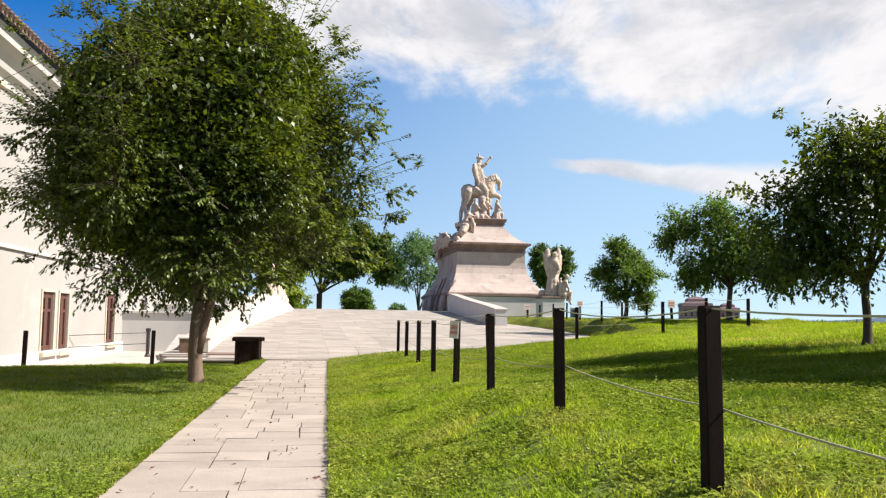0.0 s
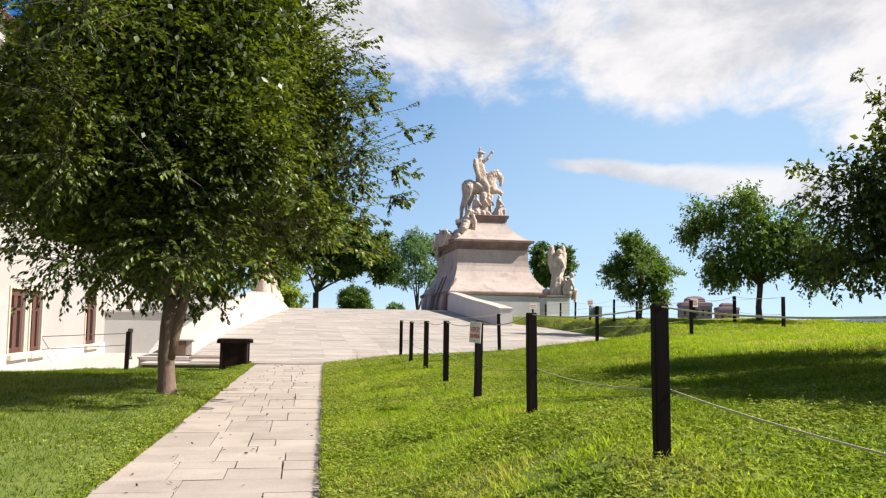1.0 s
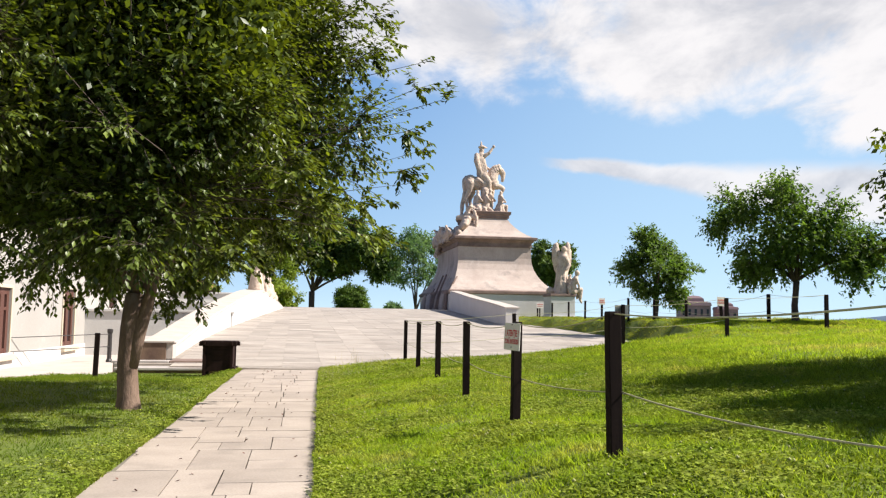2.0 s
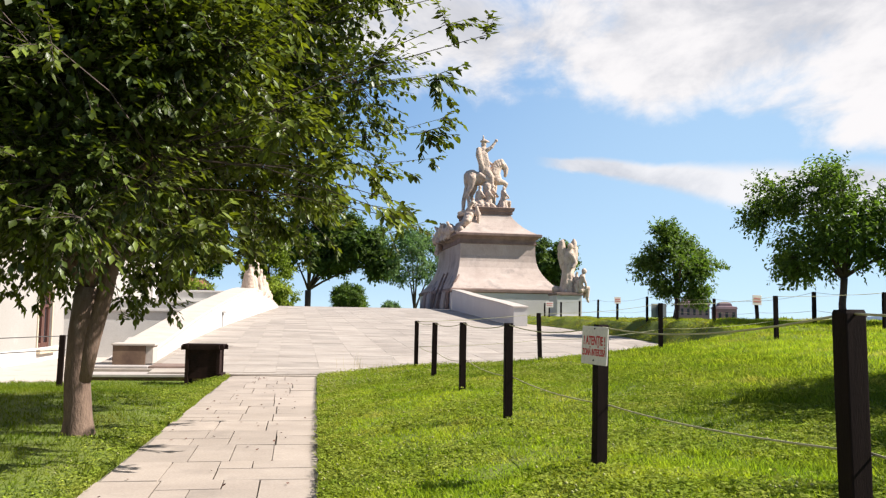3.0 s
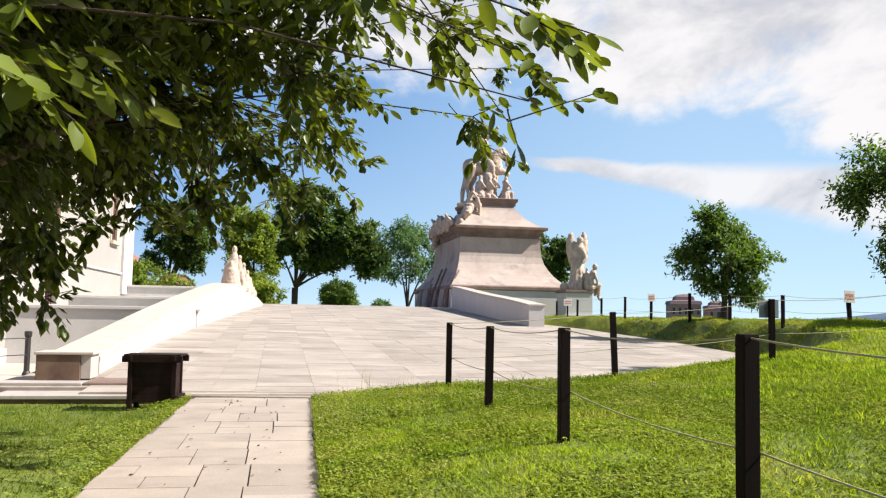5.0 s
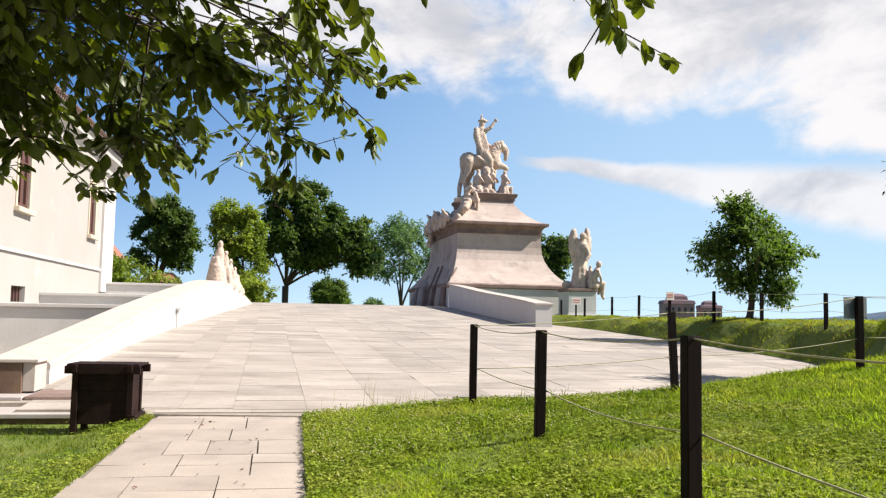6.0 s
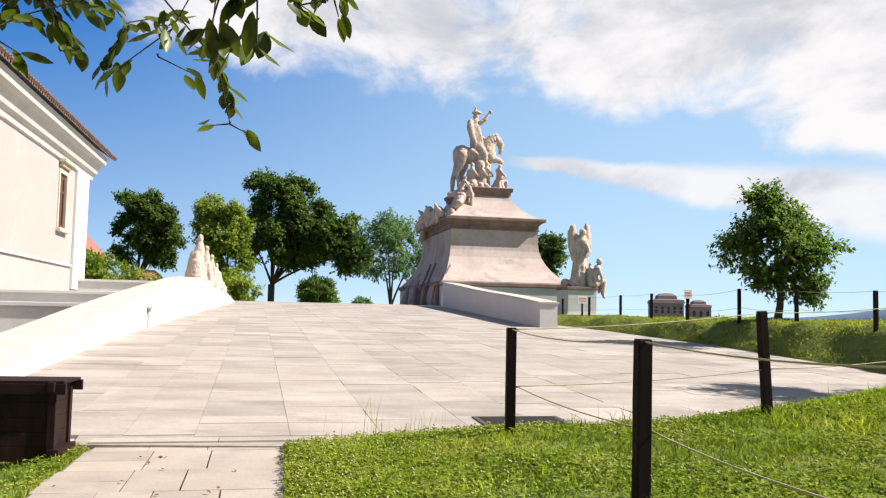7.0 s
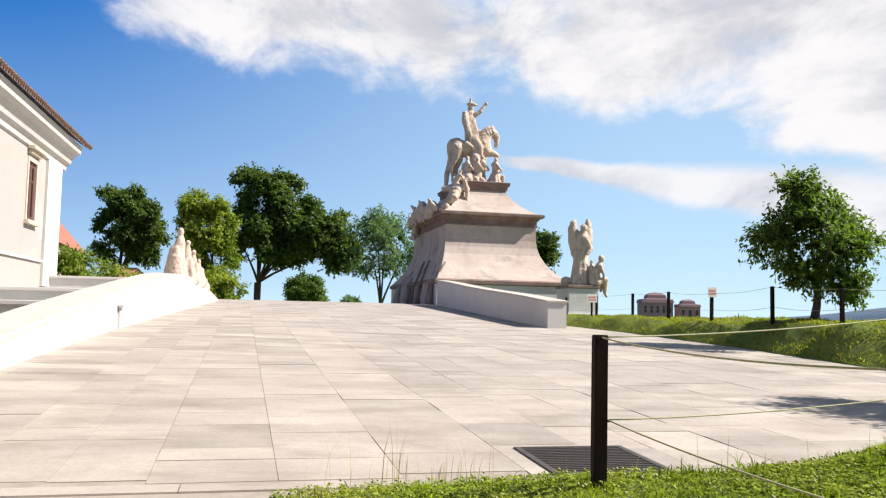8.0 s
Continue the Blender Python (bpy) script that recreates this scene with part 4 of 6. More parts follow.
# ---- fence posts, ropes, signs ----
LINE_ONE = [(1.68, 1.0, 0.62, 1.46), (1.36, 4.25, 0.6, 1.44), (1.06, 7.42, 0.55, 1.46), (0.655, 10.5, 0.5, 1.42), (0.29, 13.44, 0.4, 1.33), (-0.08, 16.4, 0.3, 1.31), (-0.44, 19.45, 0.28, 1.29), (-0.82, 22.3, 0.28, 1.26), (-1.17, 25.25, 0.28, 1.27)]
LINE_TWO = [(1.5, 25.8, 0.44, 1.48), (4.29, 26.4, 0.72, 1.75), (7.06, 26.78, 1.0, 1.97), (10.09, 27.73, 1.15, 2.13)]
LINE_THREE = [(9.5, 30.19, 1.2, 2.2), (9.05, 33.0, 1.25, 2.0), (8.94, 36.59, 1.25, 2.14), (8.55, 39.68, 1.25, 2.21), (8.13, 42.46, 1.3, 2.33), (7.49, 45.15, 1.3, 2.2), (7.3, 48.49, 1.35, 2.31), (6.92, 51.36, 1.4, 2.3), (6.6, 55.5, 1.4, 2.3), (6.3, 60.0, 1.4, 2.3)]


def build_fence():
    rng = random.Random(2)
    meshes = []
    for k in range(3):
        bm = bmesh.new()
        h = 0.05
        rings = []
        for z, f in ((-0.35, 1), (0.0, 1), (0.3, 0.99), (0.62, 1.01), (0.985, 0.99), (1.0, 0.9)):
            w = h * f
            rings.append([(sx * w + rng.uniform(-0.002, 0.002), sy * w + rng.uniform(-0.002, 0.002), z) for sx, sy in ((-1, -1), (1, -1), (1, 1), (-1, 1))])
        lofted(bm, rings)
        me = bpy.data.meshes.new("timber")
        bmesh.ops.recalc_face_normals(bm, faces=bm.faces)
        bmesh.ops.bevel(bm, geom=[e for e in bm.edges if abs((e.verts[0].co - e.verts[1].co).normalized().z) > 0.9], offset=0.007, segments=2, affect="EDGES", profile=0.6)
        bm.to_mesh(me)
        bm.free()
        me.materials.append(M_WOOD)
        meshes.append(me)
    tips = []
    for n, row in enumerate((LINE_ONE, LINE_TWO, LINE_THREE)):
        for k, (x, y, _, z1) in enumerate(row):
            g = float(ground_z(*(UV.inverted() @ Vector((x, y, 0)))[:2]))
            lean = {(1, 0): (-3.0, -1.5), (0, 2): (0.3, -1.0), (2, 1): (0.0, -4.0)}.get((n, k), (rng.uniform(-1, 1), rng.uniform(-0.8, 0.8)))
            h = z1 - g
            post = thing("fence_post", pose(x, y, g, lean[0], lean[1], TURN + rng.uniform(-6, 6)), "dark stained square timber fence post in the grass", "post", "rope fence posts")
            body = new("timber", meshes[(n + k) % 3])
            body.parent = post
            body.scale = (0.86, 0.86, h)
            for hz in (0.985, 0.44):
                ring = [(0.056 + 0.014 * math.cos(a), 0.02 * math.sin(a), h * hz - 0.01) for a in (2 * math.pi * j / 8 for j in range(9))]
                part("rope_eye", tube(bmesh.new(), ring, 0.004, 5), M_IRON, post)
            bpy.context.view_layer.update()
            tips.append((n, k, post.matrix_basis @ Vector((0.0, 0, h * 0.985)), post.matrix_basis @ Vector((0.055, 0, h * 0.44))))
    lookup = {(n, k): (a, b) for n, k, a, b in tips}
    spans = [((0, k), (0, k + 1)) for k in range(len(LINE_ONE) - 1)] + [((0, 8), (1, 0)), ((1, 0), (1, 1)), ((1, 1), (1, 2)), ((1, 2), (1, 3)), ((1, 3), (2, 0))] + [((2, k), (2, k + 1)) for k in range(len(LINE_THREE) - 1)]
    for a, b in spans:
        for which in (0, 1):
            p, q = lookup[a][which], lookup[b][which]
            sag = rng.uniform(0.03, 0.07)
            pts = [p.lerp(q, t) - Vector((0, 0, sag * 4 * t * (1 - t))) for t in (j / 12 for j in range(13))]
            c = (p + q) / 2
            rope = part("rope", tube(bmesh.new(), [w - c for w in pts], 0.0052, 6), M_ROPE, smooth=True)
            rope.location = c
            tagged(rope, "pale slack rope strung between two fence posts", "rope", "fence ropes")
    return lookup


def words(text, size, parent, loc, mat, label):
    cu = bpy.data.curves.new("lettering", "FONT")
    cu.body, cu.size, cu.extrude, cu.align_x, cu.align_y = text, size, 0.0008, "CENTER", "CENTER"
    cu.offset = size * 0.03
    tmp = bpy.data.objects.new("lettering", cu)
    scene.collection.objects.link(tmp)
    me = bpy.data.meshes.new_from_object(tmp.evaluated_get(bpy.context.evaluated_depsgraph_get()))
    bpy.data.objects.remove(tmp)
    me.materials.clear()
    me.materials.append(mat)
    ob = new("lettering", me)
    ob.parent = parent
    ob.matrix_local = Matrix.Translation(loc) @ Matrix.Rotation(radians(90), 4, "X")
    ob["label"] = label
    return ob


def build_signs(lookup):
    p = lookup[(0, 4)][0]
    s = thing("warning_sign", Matrix.Translation((p.x - 0.058, p.y - 0.03, p.z - 0.27)) @ pose(0, 0, 0, 0, 0, -64) @ pose(0, 0, 0, -2, 1.5, 0), "white board with red capital letters screwed to a fence post", "sign")
    part("board", boxed(-0.148, 0.148, -0.004, 0.004, 0, 0.27, bevel=0.003), M_BOARD, s)
    words("! ATENŢIE !", 0.066, s, (0, -0.005, 0.166), M_RED, "red capital letters").scale = (0.76, 1.32, 1)
    words("ZONĂ INTERZISĂ", 0.05, s, (0, -0.005, 0.084), M_RED, "red capital letters").scale = (0.67, 1.32, 1)
    part("screw", tube(bmesh.new(), [(0.0, -0.004, 0.03), (0.0, -0.009, 0.03)], 0.006, 8), M_IRON, s)
    part("screw", tube(bmesh.new(), [(0.0, -0.004, 0.255), (0.0, -0.009, 0.255)], 0.006, 8), M_IRON, s)
    for k, (x, y, z, w, h) in enumerate(((9.05, 33.0, 1.95, 0.3, 0.3), (7.49, 45.15, 2.02, 0.3, 0.3))):
        q = lookup[(2, 1 if k == 0 else 5)][0]
        s = thing("warning_sign", Matrix.Translation((q.x, q.y - 0.075, q.z - 0.12)) @ pose(0, 0, 0, -3, 2 - 4 * k, 10), "small pale sign board with red bars on a far fence post", "sign")
        part("board", boxed(-w / 2, w / 2, -0.004, 0.004, 0, h, bevel=0.003), M_BOARD, s)
        bm = boxed(-0.11, 0.11, -0.008, -0.005, 0.16, 0.22)
        box(bm, -0.12, 0.12, -0.008, -0.005, 0.08, 0.13)
        part("bar", bm, M_PALERED, s)
    g = float(ground_z(*(UV.inverted() @ Vector((5.33, 51.27, 0)))[:2]))
    s = thing("lawn_sign", pose(5.33, 51.27, g, 0, 0, 10), "pale board with red bars on a thin dark stake", "sign")
    part("stake", boxed(-0.03, 0.03, -0.03, 0.03, -0.3, 0.72, bevel=0.004), M_WOOD, s)
    part("board", boxed(-0.2, 0.2, -0.045, -0.033, 0.5, 0.8, bevel=0.004), M_BOARD, s)
    bm = boxed(-0.16, 0.16, -0.05, -0.046, 0.67, 0.73)
    box(bm, -0.15, 0.15, -0.05, -0.046, 0.58, 0.62)
    part("bar", bm, M_PALERED, s)
    q = lookup[(1, 1)][0]
    s = thing("blank_sign", Matrix.Translation((q.x - 0.02, q.y + 0.06, q.z - 0.3)) @ pose(0, 0, 0, 0, 0, 8), "grey metal back of a sign board on a fence post", "sign")
    part("board", boxed(-0.18, 0.18, 0, 0.006, 0, 0.3, bevel=0.002), M_METALPLATE, s)
    part("batten", boxed(-0.02, 0.02, -0.015, 0, 0.02, 0.28, bevel=0.002), M_METALPLATE, s)


POSTS = build_fence()
build_signs(POSTS)


# ---- bin, steps, block, rail, grate ----
def build_bin():
    b = thing("waste_bin", UV @ pose(-1.58, 26.1, -0.1, 0, 0, -5), "dark stained wooden waste bin with an open plank top", "bin")
    part("floor", boxed(-0.3, 0.3, -0.2, 0.2, 0.1, 0.13), M_BIN, b)
    for k in range(5):
        z = 0.09 + 0.132 * k
        for sy in (-1, 1):
            y = 0.215 * sy
            part("board", boxed(-0.305, 0.305, y - 0.012, y + 0.012, z, z + 0.129, bevel=0.003), M_BIN, b)
        for sx in (-1, 1):
            x = 0.32 * sx
            part("board", boxed(x - 0.012, x + 0.012, -0.18, 0.18, z, z + 0.129, bevel=0.003), M_BIN, b)
    for sx in (-1, 1):
        for sy in (-1, 1):
            part("leg", boxed(0.32 * sx - 0.035, 0.32 * sx + 0.035, 0.215 * sy - 0.035, 0.215 * sy + 0.035, -0.08, 0.75, bevel=0.004), M_BIN, b)
    for sy in (-1, 1):
        part("rail", boxed(-0.44, 0.44, 0.255 * sy - 0.022, 0.255 * sy + 0.022, 0.69, 0.785, bevel=0.004), M_BIN, b)
        part("rail", boxed(0.32 * sy - 0.03, 0.32 * sy + 0.03, -0.31, 0.31, 0.715, 0.8, bevel=0.004), M_BIN, b)
    part("lid", boxed(-0.42, 0.42, -0.26, 0.26, 0.785, 0.81, bevel=0.004), M_BIN, b)
    part("bracket", boxed(0.3, 0.4, -0.27, 0.27, 0.15, 0.2, bevel=0.004), M_BIN, b)


def build_entrance_steps():
    s = thing("stone_steps", UV, "two low grey stone steps beside the parapet", "steps")
    part("step", boxed(-4.12, -1.15, 26.75, 28.1, -0.05, 0.012, bevel=0.012), M_STEP, s)
    part("riser", boxed(-4.08, -1.2, 26.79, 28.1, -0.4, -0.05, bevel=0.008), M_BLOCK, s, "brown stone riser")
    part("step", boxed(-4.4, -3.0, 27.8, 29.4, 0.07, 0.125, bevel=0.012), M_STEP, s)
    part("riser", boxed(-4.36, -3.04, 27.84, 29.4, -0.2, 0.07, bevel=0.008), M_BLOCK, s, "brown stone riser")
    part("step", boxed(-2.99, -2.05, 27.83, 29.3, -0.1, 0.13, bevel=0.03), M_MOULD, s, "dark mottled rounded stone")
    part("step", boxed(-4.3, -3.1, 29.41, 31.0, -0.4, 0.15, bevel=0.012), M_STEP, s)
    b = thing("stone_block", UV @ pose(-3.47, 28.65, 0.12, 0, 0, 0), "squared brown stone block with a pale cap on the step", "block")
    part("body", boxed(-0.4, 0.33, -0.35, 0.32, 0, 0.45, bevel=0.012), M_BLOCK, b)
    part("cap", boxed(-0.43, 0.55, -0.38, 0.42, 0.45, 0.5, bevel=0.012), M_CAP, b, "pale worn stone cap")
    part("side_slab", boxed(0.33, 0.5, -0.31, 0.34, 0.03, 0.45, bevel=0.01), M_CAP, b, "pale upright stone slab")
    r = thing("stair_rail", UV, "dark iron handrail with two bars beside the stair", "railing")
    part("post", tube(bmesh.new(), [(-6.3, 36.9, -0.9), (-6.3, 36.9, 0.68)], 0.075, 10), M_IRON, r)
    part("cap", tube(bmesh.new(), [(-6.3, 36.9, 0.6), (-6.3, 36.9, 0.64), (-6.3, 36.9, 0.74), (-6.3, 36.9, 0.76)], [0.085, 0.1, 0.1, 0.06], 10), M_IRON, r)
    part("foot", tube(bmesh.new(), [(-6.3, 36.9, -0.5), (-6.3, 36.9, -0.36), (-6.3, 36.9, -0.3)], [0.12, 0.11, 0.08], 10), M_IRON, r)
    for z in (0.56, 0.12):
        pts = [(-6.3, 36.85, z), (-6.4, 36.7, z + 0.01), (-7.5, 35.2, z - 0.02), (-8.5, 33.6, z - 0.05), (-8.72, 33.4, z - 0.05)]
        part("bar", tube(bmesh.new(), pts, 0.016, 6), M_IRON, r)
    w = thing("stair_wall", UV, "low white plastered stair wall with a sloping dark edge", "wall")
    ring = [[(v, 33.5, -0.9), (v, 38.5, -0.9), (v, 38.5, 0.42), (v, 34.2, -0.35)] for v in (-5.3, -5.0)]
    part("wall", lofted(bmesh.new(), ring), M_PLASTER, w)
    ring = [[(v, 34.0, -0.4), (v, 38.5, 0.4), (v, 38.5, 0.48), (v, 34.0, -0.32)] for v in (-5.34, -4.96)]
    part("coping", lofted(bmesh.new(), ring), M_STEP, w)


def build_grate():
    g = thing("drain_grate", UV @ Matrix.Translation((0, 27.5, float(plaza_z(27.5)))) @ pose(0, 0, 0, math.degrees(math.atan(SLOPE)), 0, 0), "square dark iron drain grate set in the paving", "grate")
    # solid black sheet among the bars, painted as the shade of a shaft
    part("pit", boxed(3.2, 4.28, -0.58, 0.52, -0.02, 0.004), M_DRAIN_SHADE, g)
    bm = bmesh.new()
    for a, b, c, d in ((3.18, 3.24, -0.6, 0.54), (4.24, 4.3, -0.6, 0.54), (3.24, 4.24, -0.6, -0.56), (3.24, 4.24, 0.5, 0.54)):
        box(bm, a, b, c, d, -0.02, 0.016)
    part("rim", bm, M_GRATE, g)
    for k in range(15):
        y = -0.53 + 0.0715 * k
        part("bar", boxed(3.24, 4.24, y - 0.012, y + 0.012, -0.01, 0.014), M_GRATE, g)


build_bin()
build_entrance_steps()
build_grate()


def left_posts():
    for x, y, top in ((-10.4, 21.6, 0.89), (-7.85, 23.6, 0.9)):
        g = float(ground_z(*(UV.inverted() @ Vector((x, y, 0)))[:2]))
        post = thing("fence_post", pose(x, y, g, 0, 1.0, 12), "dark stained square timber post at the lawn's edge", "post", "lawn edge posts")
        part("timber", boxed(-0.05, 0.05, -0.05, 0.05, -0.3, top - g, bevel=0.008), M_WOOD, post)


left_posts()


# ---- trees ----
FINE_LEAF = [(0.0, 0.0), (0.1, 0.2), (0.28, 0.42), (0.52, 0.5), (0.74, 0.37), (0.9, 0.17), (1.0, 0.0)]


def leaves_mesh(name, pos, axis, rng, length, width, mat, parent, droop=0.3, plain=False, fine=False, jitter=0.35):
    """One leaf folded along its rib for each place and axis: six triangles with an ovate outline, or four."""
    n = len(pos)
    d = axis + rng.normal(0, jitter, (n, 3)) + np.array([0, 0, -droop])
    d /= np.linalg.norm(d, axis=1, keepdims=True)
    up = rng.normal(0, jitter * 1.2, (n, 3)) + np.array([0, 0, 1.0])
    side = np.cross(d, up)
    side /= np.linalg.norm(side, axis=1, keepdims=True) + 1e-9
    nor = np.cross(side, d)
    L = (length * rng.uniform(0.65, 1.25, n))[:, None]
    W = (width * rng.uniform(0.75, 1.2, n))[:, None]
    curl = rng.uniform(0.02, 0.2, n)[:, None]
    half = FINE_LEAF if fine else [(0.0, 0.0), (0.42, 0.5), (1.0, 0.0)]
    ring = half + [(t, -w) for t, w in half[-2:0:-1]]
    co = [pos + d * L * t + side * W * w - nor * L * curl * t * t for t, w in ring]
    if plain:
        k = (np.arange(n) * 4)[:, None]
        ob = quick_mesh(name, np.stack(co, 1).reshape(-1, 3), np.concatenate([k + np.array([[0, 1, 2]]), k + np.array([[0, 2, 3]])]), mat)
        ob.parent = parent
        return ob
    co.append(pos + d * L * 0.5 - nor * (W * 0.2 + L * curl * 0.25))
    m = len(ring)
    v = np.stack(co, 1).reshape(-1, 3)
    k = (np.arange(n) * (m + 1))[:, None]
    tris = np.concatenate([k + np.array([[j, (j + 1) % m, m]]) for j in range(m)])
    ob = quick_mesh(name, v, tris, mat)
    ob.parent = parent
    return ob


def prisms(name, segs, mat, parent):
    """Thin three-sided twigs from rows of start, end, radius."""
    a, b, r = segs[:, 0:3], segs[:, 3:6], segs[:, 6:7]
    d = b - a
    d /= np.linalg.norm(d, axis=1, keepdims=True) + 1e-9
    s = np.cross(d, np.array([0.3, 0.5, 0.81]))
    s /= np.linalg.norm(s, axis=1, keepdims=True) + 1e-9
    t = np.cross(d, s)
    vs = []
    for p, f in ((a, 1.0), (b, 0.55)):
        for k in range(3):
            w = 2 * math.pi * k / 3
            vs.append(p + (s * math.cos(w) + t * math.sin(w)) * r * f)
    v = np.stack(vs, 1).reshape(-1, 3)
    k = (np.arange(len(a)) * 6)[:, None]
    tris = np.concatenate([k + np.array([[i, (i + 1) % 3, 3 + (i + 1) % 3]]) for i in range(3)] + [k + np.array([[i, 3 + (i + 1) % 3, 3 + i]]) for i in range(3)])
    ob = quick_mesh(name, v, tris, mat)
    ob.parent = parent
    return ob


def make_tree(name, base, label, seed, fork, trunk_r, centre, radii, clusters, per_cluster, spread, leaf, mat, bark, group="", lean=(0.0, 0.0), droop=0.3, keep=None, extra=(), leaves_per_twig=12, twig_len=0.5, flat_under=0.0, limb_r=0.4, ovate=False, uneven=0.18, inner=0.35, sprays=(), fork_limb=(), core=0, lobes=()):
    """Trunk, forked limbs, boughs to every clump, twigs and leaves. centre is given from the base."""
    rng = np.random.default_rng(seed)
    tree = thing(name, Matrix.Translation(base), label, "tree", group)
    c, rad = np.array(centre), np.array(radii)
    pts = []
    while len(pts) < clusters:
        d = rng.normal(0, 1, 3)
        d /= np.linalg.norm(d)
        if lobes:
            lobe = lobes[rng.integers(0, len(lobes))]
            c, rad = np.array(lobe[:3]), np.array(lobe[3:])
        p = c + d * rad * rng.uniform(inner, 1.0) ** 0.55 * (0.9 + uneven * math.sin(3.1 * d[0] + seed) * math.cos(2.7 * d[1] + 2.1 * d[2] + seed) + rng.normal(0, uneven * 0.35))
        if p[2] < c[2] - rad[2] * (1 - flat_under) or (keep and not keep(p)):
            continue
        if len(pts) > 5 and min(np.linalg.norm(p - q) for q in pts) < spread * 0.42:
            if rng.uniform() < 0.8:
                continue
        pts.append(p)
    c, rad = np.array(centre), np.array(radii)
    pts = np.array(pts + [np.array(e[:3]) for e in extra])
    full = np.array([1.0] * clusters + [e[3] for e in extra])
    top = np.array([lean[0], lean[1], fork])
    bm = bmesh.new()
    wob = [(lean[0] * t + 0.03 * math.sin(5 * t + seed), lean[1] * t + 0.03 * math.cos(4 * t), fork * t) for t in (-0.12, 0.0, 0.12, 0.4, 0.7, 1.0)]
    tube(bm, wob, [trunk_r * f for f in (1.5, 1.3, 1.05, 0.95, 0.9, 0.95)], 12)
    # limbs: clumps grouped by direction
    nl = max(4, min(9, clusters // 10))
    heads = pts[rng.choice(len(pts), nl, replace=False)]
    for _ in range(4):
        own = np.argmin(np.linalg.norm(pts[:, None] - heads[None], axis=2), 1)
        heads = np.array([pts[own == k].mean(0) if (own == k).any() else heads[k] for k in range(nl)])
    own = np.argmin(np.linalg.norm(pts[:, None] - heads[None], axis=2), 1)
    twig_rows, dressed = [], []
    for k in range(nl):
        h = heads[k] - top
        bend = np.array([0, 0, 0.25 * np.linalg.norm(h)])
        curve = [top + h * t * 0.95 + bend * t * (1 - t) * (1 if h[2] > 0 else 2) for t in (0, 0.2, 0.45, 0.7, 1.0)]
        tube(bm, curve, [trunk_r * limb_r * f for f in (1.3, 1.1, 0.85, 0.6, 0.35)], 7)
        for p in pts[own == k]:
            start = curve[rng.integers(2, 5)]
            q = start + (p - start) * 0.5 + np.array([0, 0, 0.12])
            twig_rows += [[*start, *q, trunk_r * 0.085], [*q, *p, trunk_r * 0.05]]
            if ovate and np.linalg.norm(p - c) > 2.6:
                dressed.append([*(q + (p - q) * 0.25), *p, 7])
    if fork_limb:
        tube(bm, fork_limb, [trunk_r * f for f in (0.75, 0.72, 0.62, 0.5, 0.3)], 9)
    part("trunk", bm, bark, tree, smooth=True)
    # twigs and leaves
    counts = np.maximum(1, (per_cluster * full * rng.uniform(0.7, 1.3, len(pts))).astype(int))
    home = np.repeat(np.arange(len(pts)), counts)
    out = rng.normal(0, 1, (len(home), 3))
    out /= np.linalg.norm(out, axis=1, keepdims=True)
    off = out * (spread * np.minimum(1.0, full[home]) * rng.uniform(0.1, 1.0, len(home)) ** 0.6)[:, None] * np.array([1, 1, 0.8])
    root = pts[home] + off * 0.5
    away = pts[home] - c
    away /= np.linalg.norm(away, axis=1, keepdims=True) + 1e-6
    grow = out * 0.8 + away * 0.7 + np.array([0, 0, 0.15])
    grow /= np.linalg.norm(grow, axis=1, keepdims=True)
    tl = (twig_len * np.minimum(1.0, 0.35 + full[home]) * rng.uniform(0.6, 1.3, len(home)))[:, None]
    end = root + off * 0.5 + grow * tl
    stems = pts[home]
    if len(sprays) or dressed:
        s = np.array(list(sprays) + dressed, float)
        stems, root, end = np.concatenate([stems, s[:, 0:3] + (0, 0, 0.01)]), np.concatenate([root, s[:, 0:3]]), np.concatenate([end, s[:, 3:6]])
        home = np.arange(len(root))
        few = np.concatenate([np.full(len(root) - len(s), leaves_per_twig), s[:, 6]])
    else:
        few = np.full(len(root), leaves_per_twig)
    rows = np.concatenate([np.array(twig_rows), np.concatenate([stems, root, np.full((len(home), 1), trunk_r * 0.045)], 1), np.concatenate([root, end, np.full((len(home), 1), trunk_r * 0.03)], 1)])
    if not ovate:
        rows = rows[: len(twig_rows) + len(home)] if group.startswith("young") else rows[: len(twig_rows)]
    prisms("twig", rows, M_BARKDARK, tree)["kind"] = "stuff"
    t = np.tile(np.linspace(0.08, 1.0, leaves_per_twig), len(home))[:, None]
    r2, e2 = np.repeat(root, leaves_per_twig, 0), np.repeat(end, leaves_per_twig, 0)
    have = np.tile(np.arange(leaves_per_twig)[::-1], len(home)) < np.repeat(few, leaves_per_twig)
    t, r2, e2 = t[have], r2[have], e2[have]
    pos = r2 + (e2 - r2) * t + rng.normal(0, 0.012, r2.shape)
    along = e2 - r2
    along /= np.linalg.norm(along, axis=1, keepdims=True)
    fan = np.cross(along, rng.normal(0, 1, along.shape))
    if ovate:
        # leaves stand in two ranks along each shoot
        flat = np.cross(along, np.array([0.0, 0.0, 1.0]) + 0.25 * rng.normal(0, 1, along.shape))
        rank = np.where(np.tile(np.arange(leaves_per_twig), len(home))[have] % 2, 1.0, -1.0)[:, None]
        fan = flat * rank
    fan /= np.linalg.norm(fan, axis=1, keepdims=True)
    aim = along * (0.75 if ovate else 0.55) + fan * (0.7 if ovate else 0.8)
